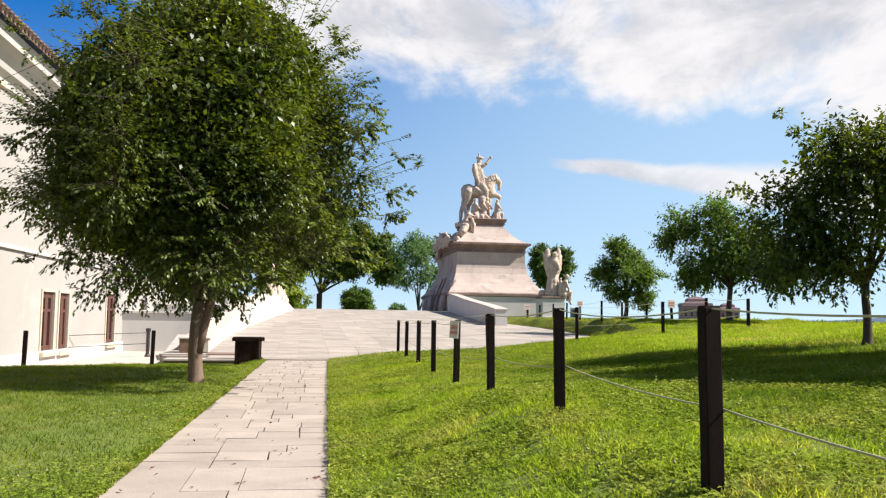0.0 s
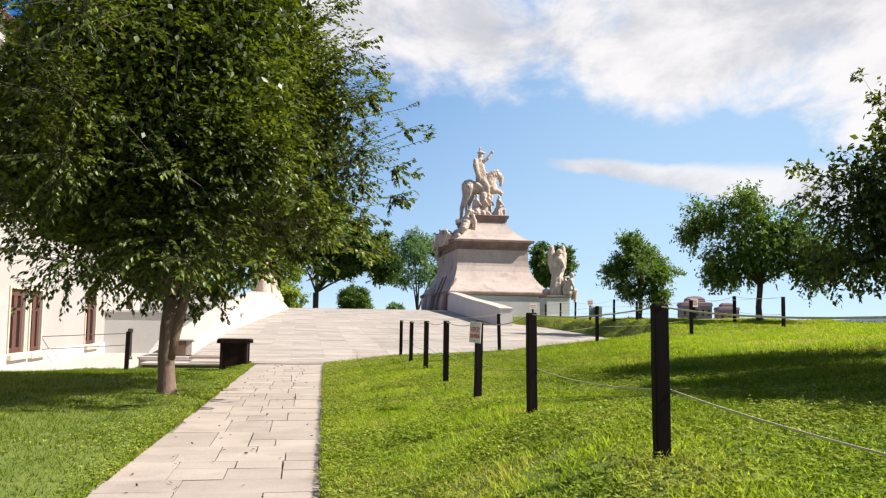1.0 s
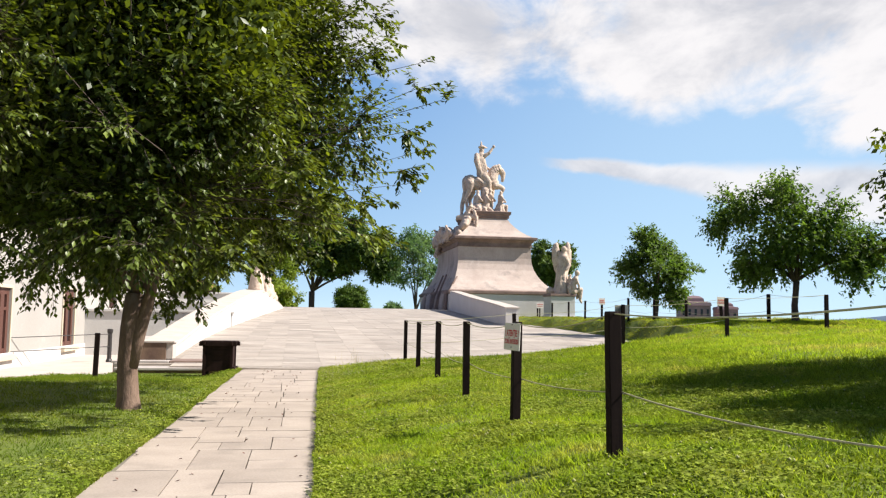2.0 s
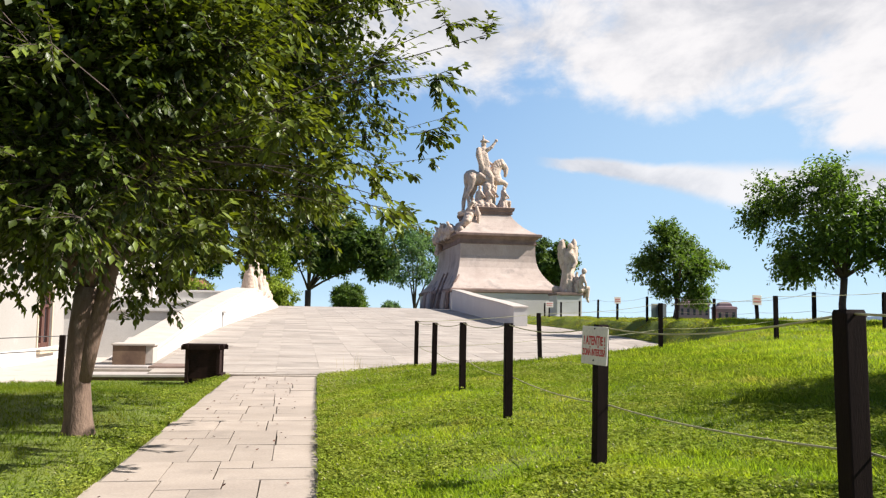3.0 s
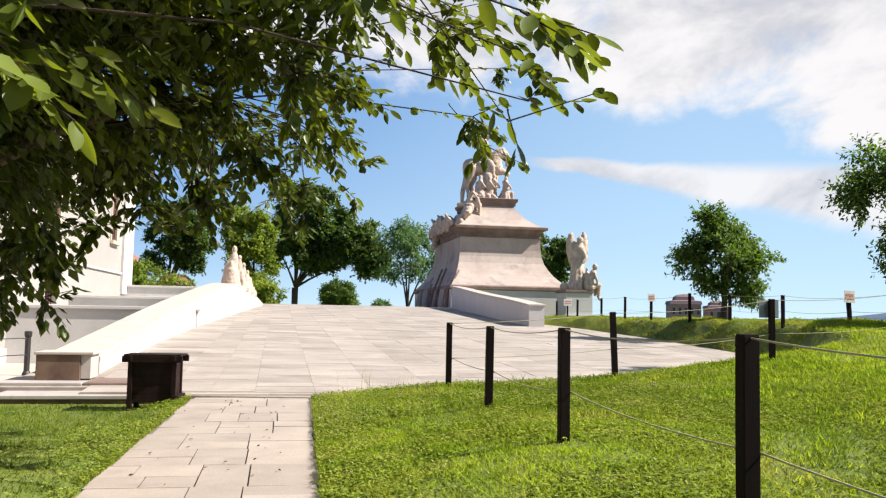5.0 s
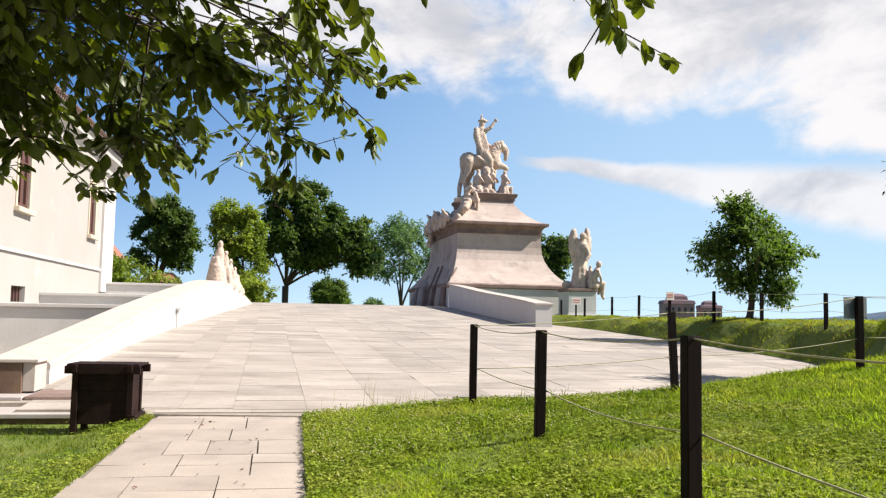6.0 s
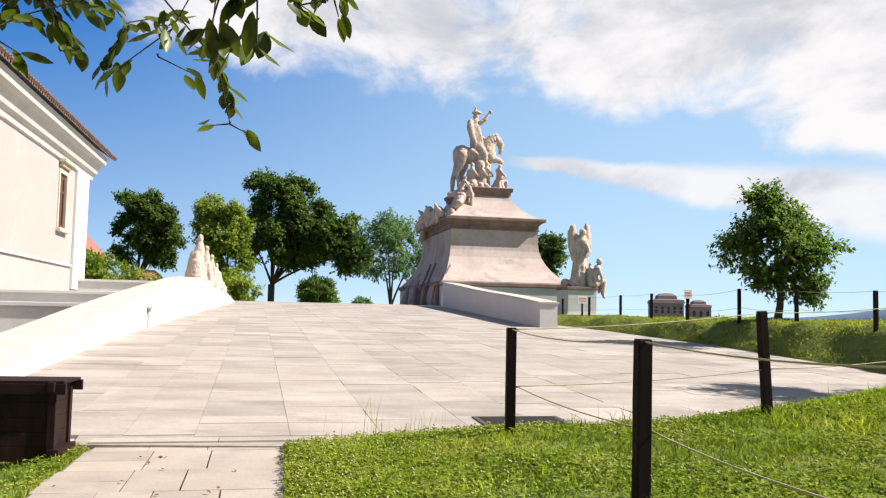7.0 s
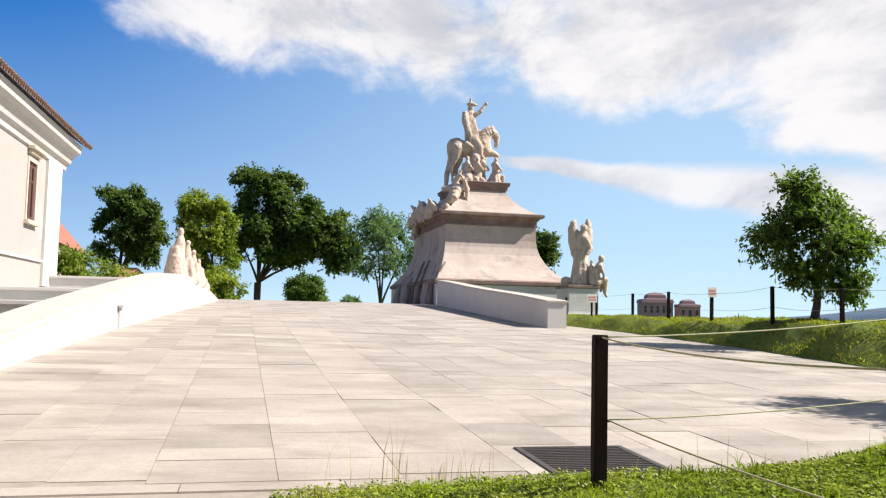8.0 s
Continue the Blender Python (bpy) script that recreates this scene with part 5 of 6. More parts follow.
    near = ovate & (((pos[:, 1] > 1.3) | (pos[:, 0] > 2.1)) & (pos[:, 2] < 3.3) & (pos[:, 0] > -0.8))
    if near.any():
        leaves_mesh("lower_crown", pos[near], aim[near], rng, leaf[0], leaf[1], mat, tree, droop, fine=True, jitter=0.22)
    leaves_mesh("crown", pos[~near], aim[~near], rng, leaf[0], leaf[1], mat, tree, droop, plain=not ovate and not group.startswith("young"), jitter=0.22 if ovate else 0.35)
    if core:
        d = rng.normal(0, 1, (core * 2, 3))
        d /= np.linalg.norm(d, axis=1, keepdims=True)
        deep = c + d * rad * (rng.uniform(0.02, 1, (core * 2, 1)) ** 0.4 * 0.85)
        deep = deep[[bool(keep(p)) if keep else True for p in deep]][:core]
        leaves_mesh("inner_crown", deep, rng.normal(0, 1, deep.shape), rng, leaf[0] * 1.35, leaf[1] * 1.5, mat, tree, droop, plain=True)
    return tree


def clear_of_walk(p):
    """The big tree leaves the walkway free to above head height."""
    x, y, z = p[0] - 4.66, p[1] + 16.62, p[2]
    off = abs(x + 0.13 * y + 0.2)
    return z > (3.0 if off < 1.2 else 3.0 - (off - 1.2) * 0.8) and z > 2.2 - 0.2 * p[0] * (p[0] < 0) and p[0] < (2.2 if p[1] < 0.2 else 3.1) and p[0] > -3.3 + 0.9 * max(0.0, z - 5.3)


# drooping sprays at the crown's far side: start, end, number of leaves
SPRAYS = [(1.7, 3.2, 3.2, 1.71, 3.92, 2.67, 0), (2.0, 2.6, 2.9, 2.04, 3.02, 2.3, 2), (1.9, 3.2, 3.0, 1.93, 3.71, 2.52, 3), (0.7, 3.2, 2.8, 0.92, 3.79, 2.29, 5), (0.7, 3.2, 2.9, 0.79, 4.07, 2.64, 5),
          (1.71, 3.92, 2.67, 1.49, 4.15, 2.42, 4), (1.53, 4.14, 2.48, 1.26, 4.27, 2.33, 5), (1.45, 4.21, 2.38, 1.57, 4.25, 2.33, 3), (1.55, 4.14, 2.52, 1.51, 4.05, 2.44, 3),
          (1.72, 4.02, 2.66, 1.70, 4.04, 2.42, 1), (1.70, 4.04, 2.42, 1.76, 4.16, 2.1, 0), (1.76, 4.16, 2.1, 1.69, 4.15, 2.09, 2), (1.76, 4.16, 2.1, 1.82, 4.17, 2.07, 3),
          (2.04, 3.02, 2.30, 2.06, 2.94, 2.05, 5), (1.98, 2.93, 2.24, 1.93, 2.99, 2.11, 4), (1.99, 3.03, 2.27, 1.95, 3.05, 2.07, 4),
          (1.93, 3.71, 2.52, 2.10, 3.81, 2.45, 6), (2.06, 3.81, 2.47, 2.28, 3.89, 2.56, 4), (2.18, 3.85, 2.52, 2.20, 3.86, 2.45, 2),
          (0.92, 3.79, 2.29, 1.07, 3.87, 2.42, 6), (1.03, 3.88, 2.41, 1.28, 3.95, 2.52, 5), (0.97, 3.84, 2.32, 1.10, 3.78, 2.24, 3), (1.13, 3.87, 2.46, 1.20, 3.87, 2.40, 3), (0.79, 4.07, 2.64, 1.10, 4.06, 2.59, 5), (1.14, 4.05, 2.66, 1.26, 4.05, 2.54, 4),
          (3.2, 1.4, 2.8, 3.45, 1.5, 2.55, 4), (3.45, 1.5, 2.55, 3.75, 1.55, 2.42, 8), (3.45, 1.5, 2.55, 3.35, 1.5, 2.38, 4),
          (2.7, -0.8, 3.1, 2.95, -0.9, 2.72, 3), (2.95, -0.9, 2.72, 3.36, -0.9, 2.16, 2), (3.36, -0.9, 2.16, 3.76, -0.9, 2.3, 8), (3.36, -0.9, 2.2, 3.42, -0.85, 2.03, 4), (3.1, -0.9, 2.5, 3.3, -1.0, 2.55, 3)]


def build_trees():
    rng = random.Random(77)
    sprig = [(2.5, 2.8, 2.6, 0.04), (3.35, 1.1, 2.65, 0.12), (3.1, 0.4, 2.95, 0.2), (3.3, -1.8, 2.3, 0.1), (2.9, -2.0, 2.65, 0.15), (2.6, -2.3, 2.9, 0.25), (2.7, -1.0, 2.8, 0.2), (3.9, -0.9, 4.3, 0.12), (4.3, -1.2, 4.1, 0.08), (3.8, -1.5, 3.6, 0.2), (3.7, -0.4, 3.3, 0.2),
             (-0.6, 3.3, 2.3, 0.6), (-1.8, 2.4, 2.4, 0.7), (-2.3, 0.6, 2.6, 0.3), (-1.9, -1.4, 2.4, 0.35), (-3.0, -0.6, 2.3, 0.12), (-2.6, -0.2, 3.0, 0.3), (0.6, 1.7, 2.75, 0.5), (1.1, 1.6, 2.8, 0.45), (0.2, 1.3, 2.65, 0.5), (1.4, 1.9, 2.95, 0.4), (-0.8, -2.2, 2.1, 0.8), (0.6, -1.8, 2.2, 0.8), (0.4, 0.4, 2.2, 0.6), (-0.6, 0.9, 2.0, 0.6), (-0.9, -0.6, 1.95, 0.6), (-2.0, -0.6, 1.75, 0.12), (-3.5, -0.4, 4.6, 0.2), (-3.6, 0.6, 3.6, 0.15)]
    sprig += [(0.9, 2.2, 2.15, 0.14), (0.5, 2.4, 2.0, 0.14), (1.2, 2.4, 2.35, 0.12), (0.2, 2.0, 1.95, 0.2)]
    for _ in range(16):
        sprig.append((rng.uniform(-1.6, 1.2), rng.uniform(1.6, 3.2), rng.uniform(2.35, 3.1), rng.uniform(0.2, 0.4)))
    for _ in range(12):
        sprig.append((rng.uniform(-1.4, 1.6), rng.uniform(2.8, 3.7), rng.uniform(2.7, 3.3), rng.uniform(0.12, 0.3)))
    for _ in range(8):
        sprig.append((rng.uniform(1.2, 2.7), rng.uniform(-2.4, 1.8), rng.uniform(2.75, 3.3), rng.uniform(0.2, 0.4)))
    for _ in range(21):
        x = rng.uniform(-1.8, 0.9)
        sprig.append((x, rng.uniform(-2.4, 1.4), rng.uniform(2.05, 2.8) + (0.3 if x < -1.0 else 0.0), rng.uniform(0.2, 0.5)))
    # boughs hanging over the walkway and the lawn
    sprig += [(2.51, 2.23, 2.25, 0.02), (1.35, 2.34, 2.19, 0.12), (1.85, 3.06, 2.54, 0.12), (1.1, 4.9, 2.74, 0.07), (2.24, 3.6, 3.04, 0.1), (0.4, 4.3, 2.19, 0.06), (1, 4.1, 2.64, 0.12), (2, 5, 3.14, 0.1)]
    sprig += [(1.65, 2.14, 2.54, 0.15), (2.16, 2.35, 2.94, 0.17), (1.56, 4.85, 2.54, 0.06), (2, 2.9, 2.34, 0.07), (0.93, 4.1, 2.89, 0.13), (1.75, 4.6, 3.11, 0.15), (1.4, 3.95, 3.09, 0.15), (1.27, 2.6, 2.34, 0.15)]
    sprig += [(2.1, 3.74, 3.04, 0.17), (3.5, -0.5, 2.35, 0.04), (3.9, 3.2, 4.29, 0.06), (3.8, 4, 3.84, 0.06), (0.5, 1.5, 1.74, 0.12), (-0.3, 2.3, 1.54, 0.21), (1.9, -2.4, 2, 0.26), (2, 2, 3.34, 0.2)]
    sprig += [(3.45, 0.66, 3.05, 0.04), (3.45, -0.7, 2.5, 0.04), (3.1, -0.36, 4, 0.16), (1.7, 2, 2.54, 0.15), (1.7, -2.25, 2, 0.26), (1.1, -2.8, 2.05, 0.3), (1.4, -2.2, 2.4, 0.34), (3, 0.77, 3.65, 0.2)]
    sprig += [(0.2, 3, 2.74, 0.42), (-0.6, 3.4, 2.54, 0.42), (0.4, 2.6, 2.44, 0.2), (0.7, 3.4, 2.84, 0.23), (1.4, 3.2, 2.94, 0.23)]
    sprig += [(3.0, -0.4, 5.8, 0.3), (3.3, -0.3, 5.45, 0.16), (3.5, -0.5, 5.05, 0.1), (3.0, 0.2, 5.0, 0.3), (2.75, -0.6, 6.4, 0.22), (2.55, -0.2, 6.8, 0.2), (2.75, 0.5, 5.7, 0.35), (3.2, 0.6, 5.2, 0.2), (3.9, -0.5, 4.75, 0.04)]
    # low boughs round the trunk
    sprig += [(0.05, 2.0, 1.55, 0.14), (0.6, 1.2, 1.42, 0.06), (-0.5, 2.7, 1.22, 0.03), (-0.3, 2.8, 1.85, 0.15), (0.1, 2.2, 1.8, 0.2), (-0.45, -0.6, 1.52, 0.05), (-0.1, -0.7, 1.78, 0.12), (-0.35, -0.4, 1.88, 0.15), (-0.2, -0.6, 1.42, 0.03)]
    for _ in range(16):
        sprig.append((rng.uniform(-2.0, 0.5), rng.uniform(0.6, 2.6), rng.uniform(3.0, 3.9), rng.uniform(0.7, 1.0)))
    # young shoots standing out of the crown's outline
    for _ in range(70):
        a, e = rng.uniform(0, 2 * math.pi), rng.uniform(-0.35, 1.2)
        r = rng.uniform(1.02, 1.2)
        p = (0.1 + 3.5 * r * math.cos(a) * math.cos(e), 3.4 * r * math.sin(a) * math.cos(e), 4.5 + 3.9 * r * math.sin(e))
        if p[0] < 3.2 and (clear_of_walk(p) or p[2] > 3.4):
            sprig.append((*p, rng.uniform(0.06, 0.18)))
    make_tree("cherry_tree", (-4.7, 16.62, 0.02), "broad leafy cherry tree with a grey-brown trunk on the lawn", 21, 1.6, 0.14, (0.1, 0.0, 4.5), (3.4, 3.35, 3.8), 165, 50, 0.6, (0.097, 0.052), M_LEAF, M_BARK, lean=(0.04, 0.03), droop=0.45, keep=clear_of_walk, extra=sprig, inner=0.02, uneven=0.34, sprays=SPRAYS, core=75000, fork_limb=[(0.04, 0, 0.6), (0.13, 0, 1.05), (0.25, 0.02, 1.55), (0.36, 0.05, 2.2), (0.45, 0.1, 3.0)], leaves_per_twig=13, limb_r=0.33, ovate=True)
    g = lambda x, y: float(ground_z(*(UV.inverted() @ Vector((x, y, 0)))[:2]))  # noqa: E731
    young = [(0.0, 0, 2.2, 1.15, 1.1, 0.85), (-0.85, 0.2, 2.1, 0.6, 0.7, 0.45), (0.9, -0.2, 2.1, 0.6, 0.7, 0.42), (-0.5, 0, 2.9, 0.7, 0.7, 0.42), (-0.35, 0, 3.4, 0.42, 0.42, 0.35), (0.35, 0, 2.95, 0.6, 0.65, 0.45), (0.75, 0, 1.2, 0.45, 0.55, 0.42), (-0.45, -0.2, 1.45, 0.5, 0.5, 0.32)]
    make_tree("young_tree", (9.34, 42.4, g(9.34, 42.4)), "young round-crowned tree on the grass bank", 5, 1.0, 0.11, (0.0, 0, 2.4), (1.3, 1.3, 1.4), 62, 26, 0.36, (0.15, 0.08), M_LEAF2, M_BARKDARK, "young lawn trees", uneven=0.44, leaves_per_twig=11, twig_len=0.36, flat_under=0.02, limb_r=0.5, lobes=young)
    spreading = [(-0.3, 0.2, 2.6, 1.7, 1.6, 1.1), (-1.45, 0.9, 3.2, 0.95, 0.9, 0.7), (-1.3, 0.7, 1.7, 0.8, 0.8, 0.5), (-0.3, 0, 3.6, 1.0, 0.95, 0.65), (0.9, -0.4, 2.9, 1.0, 0.95, 0.75), (1.25, -0.8, 1.5, 0.85, 0.8, 0.6), (1.7, -0.7, 2.2, 0.65, 0.65, 0.55), (0.1, 0.1, 1.9, 1.1, 1.0, 0.6)]
    make_tree("young_tree", (10.39, 30.38, g(10.39, 30.38)), "young spreading tree on the lawn by the fence", 9, 1.2, 0.1, (-0.1, 0, 2.6), (1.5, 1.5, 1.1), 74, 28, 0.4, (0.135, 0.07), M_LEAF2, M_BARKDARK, "young lawn trees", lobes=spreading, core=1500, uneven=0.4, leaves_per_twig=11, twig_len=0.4, flat_under=0.25, limb_r=0.5)
    make_tree("young_tree", (8.5, 16.9, g(8.5, 16.9)), "dark spreading young tree on the raised lawn", 13, 1.2, 0.085, (-0.1, -0.3, 3.0), (1.9, 1.8, 1.6), 72, 24, 0.44, (0.12, 0.062), M_LEAF, M_BARKDARK, "young lawn trees", uneven=0.34, core=3000, lobes=[(0.0, -0.2, 2.7, 2.0, 1.8, 1.3), (-1.3, -0.3, 2.5, 1.0, 1.0, 0.8), (-0.2, -1.0, 3.5, 1.1, 0.9, 0.7), (0.6, -0.4, 3.8, 1.4, 1.3, 0.9), (-1.0, 0.1, 1.6, 0.9, 0.9, 0.4)], extra=[(-2.5, -0.2, 3.1, 0.12), (-2.1, -0.2, 2.9, 0.25), (-2.4, -2.0, 4.1, 0.12), (-2.0, -1.8, 3.8, 0.2), (-1.6, -1.6, 3.6, 0.35), (-2.0, 0.1, 2.3, 0.25), (-1.1, 0.3, 1.15, 0.15), (-0.6, 0.2, 1.0, 0.15)], leaves_per_twig=12, twig_len=0.46, flat_under=0.2, limb_r=0.5)
    make_tree("lawn_tree", (11.2, 11.4, g(11.2, 11.4)), "leafy tree whose shadow falls on the lawn", 15, 1.9, 0.12, (0.0, 0.0, 4.2), (2.7, 3.2, 2.5), 170, 22, 0.52, (0.25, 0.13), M_LEAF2, M_BARKDARK, "young lawn trees", uneven=0.25, leaves_per_twig=6, twig_len=0.44, flat_under=0.2, limb_r=0.5)
    # park trees beyond the gate
    far = [("park_tree", (-16.7, 119, -9), "large dark round-crowned tree beyond the gate", 31, 13.5, 0.42, (1.5, 0, 21.5), (6.6, 6, 8.0), 135, 58, 1.0, (0.42, 0.28), M_LEAFDARK, 0.1),
           ("park_tree", (-20.6, 112, -8), "yellow-green upright tree beyond the gate", 33, 10, 0.3, (-0.4, 0, 16.4), (3.4, 3.2, 5.4), 58, 60, 0.9, (0.36, 0.22), M_LEAFLIGHT, 0.0),
           ("park_tree", (-34.2, 125, -9), "dark leafy tree beyond the palace", 35, 13, 0.35, (1.2, 0, 20.0), (4.6, 3.8, 5.2), 66, 56, 0.9, (0.4, 0.26), M_LEAFDARK, 0.1),
           ("acacia_tree", (-2.6, 108, -8), "airy grey-green acacia tree beside the monument", 37, 10, 0.2, (0.5, 0, 16.6), (3.9, 3.2, 4.9), 46, 24, 1.05, (0.4, 0.17), M_LEAFACACIA, 0.1),
           ("park_tree", (17.6, 130, -9), "dark round-crowned tree behind the monument", 39, 13, 0.4, (0.0, 0, 18.3), (3.4, 3.4, 3.1), 48, 50, 0.9, (0.4, 0.26), M_LEAFDARK, 0.1),
           ("round_bush", (-9.4, 100, -6), "dense round clipped bush behind the ramp's crest", 41, 6.5, 0.2, (0, 0, 9.0), (1.75, 1.75, 1.5), 60, 40, 0.5, (0.22, 0.13), M_LEAF2, 0.0),
           ("garden_shrub", (-23.2, 78, 0), "loose light green shrub beside the palace corner", 43, 1.5, 0.12, (0, 0, 3.3), (3.1, 2.0, 1.8), 50, 28, 0.7, (0.24, 0.13), M_LEAFLIGHT, 0.0),
           ("garden_shrub", (-17.2, 100, -6), "low green shrub behind the parapet", 45, 5.5, 0.15, (0, 0, 9.0), (1.9, 1.9, 1.5), 30, 30, 0.7, (0.3, 0.18), M_LEAFLIGHT, 0.0),
           ("garden_shrub", (-6.5, 135, -9), "small distant green shrub", 47, 9.5, 0.15, (0, 0, 11.6), (1.1, 1.1, 0.8), 16, 20, 0.6, (0.3, 0.18), M_LEAFACACIA, 0.0)]
    big = [(0.4, 0, 23.2, 4.2, 4.2, 3.4), (0.2, 0, 20.2, 4.4, 4.4, 3.8), (0.6, 0, 21.2, 4.8, 4.6, 5.0), (0.2, 0, 18.2, 3.8, 3.8, 2.8), (2.4, 0, 18.0, 3.2, 3.2, 2.4), (6.0, 0, 19.8, 3.0, 3.0, 3.2), (6.2, 0, 20.0, 3.0, 3.0, 3.2), (9.3, 0, 17.0, 1.7, 1.7, 2.0)]
    for name, p, label, seed, fork, tr, cen, rad, cl, per, spread, leaf, mat, lean in far:
        make_tree(name, p, label, seed, fork, tr, cen, rad, cl, per, spread, leaf, mat, M_BARKDARK, "trees beyond the gate", leaves_per_twig=9, twig_len=spread * 0.7, flat_under=0.12, lean=(lean, 0), limb_r=0.3 if seed == 31 else 0.5, uneven=0.2 if seed == 31 else 0.26, lobes=big if seed == 31 else ())


build_trees()


# ---- houses and hills far off ----
def build_far():
    def house(name, x, y, z, w, d, h, roof_h, turn, label, wall, roof_mat, storeys, bays, hip=0.35, dome=False):
        t = thing(name, pose(x, y, z, 0, 0, turn), label, "house", "far houses")
        part("wall", boxed(-w / 2, w / 2, -d / 2, d / 2, 0, h), wall, t)
        e = min(0.4, 0.04 * w)
        if dome:
            rings = [[(sx * (w / 2 + e) * f, sy * (d / 2 + e) * f, h + roof_h * g) for sx, sy in ((-1, -1), (1, -1), (1, 1), (-1, 1))] for f, g in ((1, 0), (0.93, 0.32), (0.6, 0.4), (0.55, 0.72), (0.36, 0.92), (0.06, 1.0))]
            part("roof", lofted(bmesh.new(), rings), roof_mat, t)
        rings = [[(-w / 2 - e, -d / 2 - e, h), (w / 2 + e, -d / 2 - e, h), (w / 2 + e, d / 2 + e, h), (-w / 2 - e, d / 2 + e, h)],
                 [(-w * hip, -d * 0.22, h + roof_h * 0.75), (w * hip, -d * 0.22, h + roof_h * 0.75), (w * hip, d * 0.22, h + roof_h * 0.75), (-w * hip, d * 0.22, h + roof_h * 0.75)],
                 [(-w * hip * 0.7, -d * 0.03, h + roof_h), (w * hip * 0.7, -d * 0.03, h + roof_h), (w * hip * 0.7, d * 0.03, h + roof_h), (-w * hip * 0.7, d * 0.03, h + roof_h)]]
        if not dome:
            part("roof", lofted(bmesh.new(), rings), roof_mat, t)
        for s in range(storeys):
            for b in range(bays):
                cx = -w / 2 + w * (b + 0.5) / bays
                cz = h * (s + 0.3) / storeys
                part("window", boxed(cx - w / bays * 0.2, cx + w / bays * 0.2, -d / 2 - 0.06, -d / 2 - 0.01, cz, cz + h / storeys * 0.45), M_GLASS, t)
        return t
    house("town_house", 101, 335, -14, 11.2, 12, 21.2, 4.0, -8, "far reddish town house with a domed roof", M_FARWALL, M_FARROOF, 4, 5, dome=True)
    house("town_house", 114.6, 338, -14, 7.6, 10, 20.0, 2.9, -8, "far narrow town house with a red domed roof", M_FARWALL, M_FARROOF, 4, 3, dome=True)
    house("tiled_house", -34.9, 94.4, -3.6, 26, 10, 10.1, 5.4, 101.3, "pale yellow house with a red tiled hip roof", M_PALEWALL, M_REDTILE, 3, 9)
    house("tiled_house", -31, 118, -9, 4.2, 8, 12.6, 2.2, 4, "small house with a red tiled roof", M_PALEWALL, M_REDTILE, 2, 3)
    rng = np.random.default_rng(3)
    n = 160
    az = np.radians(np.linspace(-75, 75, n))
    r = 3300.0
    amp = 13 + 6 * np.sin(2.3 * az + 1.0) + 4 * np.sin(7 * az + 0.5) + 3 * np.sin(17 * az) 
    amp = amp * (1 - 0.55 * np.clip((np.degrees(az) - 3) / 6, 0, 1)) + 64 * np.exp(-((np.degrees(az) - 33.5) / 5.0) ** 2)
    amp += np.convolve(rng.normal(0, 2, n), np.ones(5) / 5, "same")
    rows = []
    for f, s in ((-40, 0.0), (0, 0.15), (30, 0.55), (120, 0.85), (300, 1.0), (900, 0.6), (1500, -0.3)):
        rows.append(np.stack([np.sin(az) * (r + f), np.cos(az) * (r + f), -20 + (amp + 21) * s], 1))
    v = np.concatenate(rows)
    i = (np.arange(len(rows) - 1)[:, None] * n + np.arange(n - 1)).ravel()
    tris = np.concatenate([np.stack([i, i + 1, i + n + 1], 1), np.stack([i, i + n + 1, i + n], 1)])
    tagged(quick_mesh("backdrop", v, tris, M_HILL), "wooded hills on the horizon, coloured blue for haze", "hills", kind="structure")


build_far()


# ---- lawns ----
def blades(name, v, u, rng, low, high, width, mat, label, curl=0.95, flat=False):
    n = len(v)
    z = ground_z(v, u) - 0.005
    m = np.array(UV)[:3, :3]
    p = np.stack([v, u, z], 1) @ m.T
    a = rng.uniform(0, 2 * np.pi, n)
    side = np.stack([np.cos(a), np.sin(a), np.zeros(n)], 1)
    tilt = np.stack([-np.sin(a), np.cos(a), np.zeros(n)], 1) * rng.normal(0, curl, n)[:, None] + side * rng.normal(0, curl * 0.5, n)[:, None]
    clump = 0.5 + 0.25 * np.sin(9.1 * v + 2.3 * np.sin(4.3 * u)) + 0.25 * np.sin(7.7 * u + 2.1 * np.sin(5.2 * v))
    # loose tufts of uneven height
    tuft_v = np.floor((v + 0.06 * np.sin(23 * u) + rng.normal(0, 0.02, n)) / 0.19)
    tuft_u = np.floor((u + 0.07 * np.sin(19 * v) + rng.normal(0, 0.02, n)) / 0.26)
    tuft = np.abs(np.sin(tuft_v * 12.9898 + tuft_u * 78.233) * 43758.5453) % 1.0
    h = (rng.uniform(low, high, n) * (0.4 + 0.6 * clump + 0.7 * tuft ** 2))[:, None]
    w = (width * rng.uniform(0.7, 1.3, n))[:, None]
    up = np.array([0, 0, 1.0])
    mid = p + h * 0.55 * (up + 0.45 * tilt)
    tip = p + h * (up * 0.92 + tilt)
    if flat:
        co = np.stack([p - side * w, p + side * w, tip], 1).reshape(-1, 3)
        tris = np.arange(3 * n).reshape(-1, 3)
    else:
        co = np.stack([p - side * w, p + side * w, mid + side * w * 0.7, mid - side * w * 0.7, tip], 1).reshape(-1, 3)
        k = (np.arange(n) * 5)[:, None]
        tris = np.concatenate([k + np.array([[0, 1, 2]]), k + np.array([[0, 2, 3]]), k + np.array([[3, 2, 4]])])
    ob = quick_mesh(name, co, tris, mat)
    return tagged(ob, label, "grass", kind="stuff")


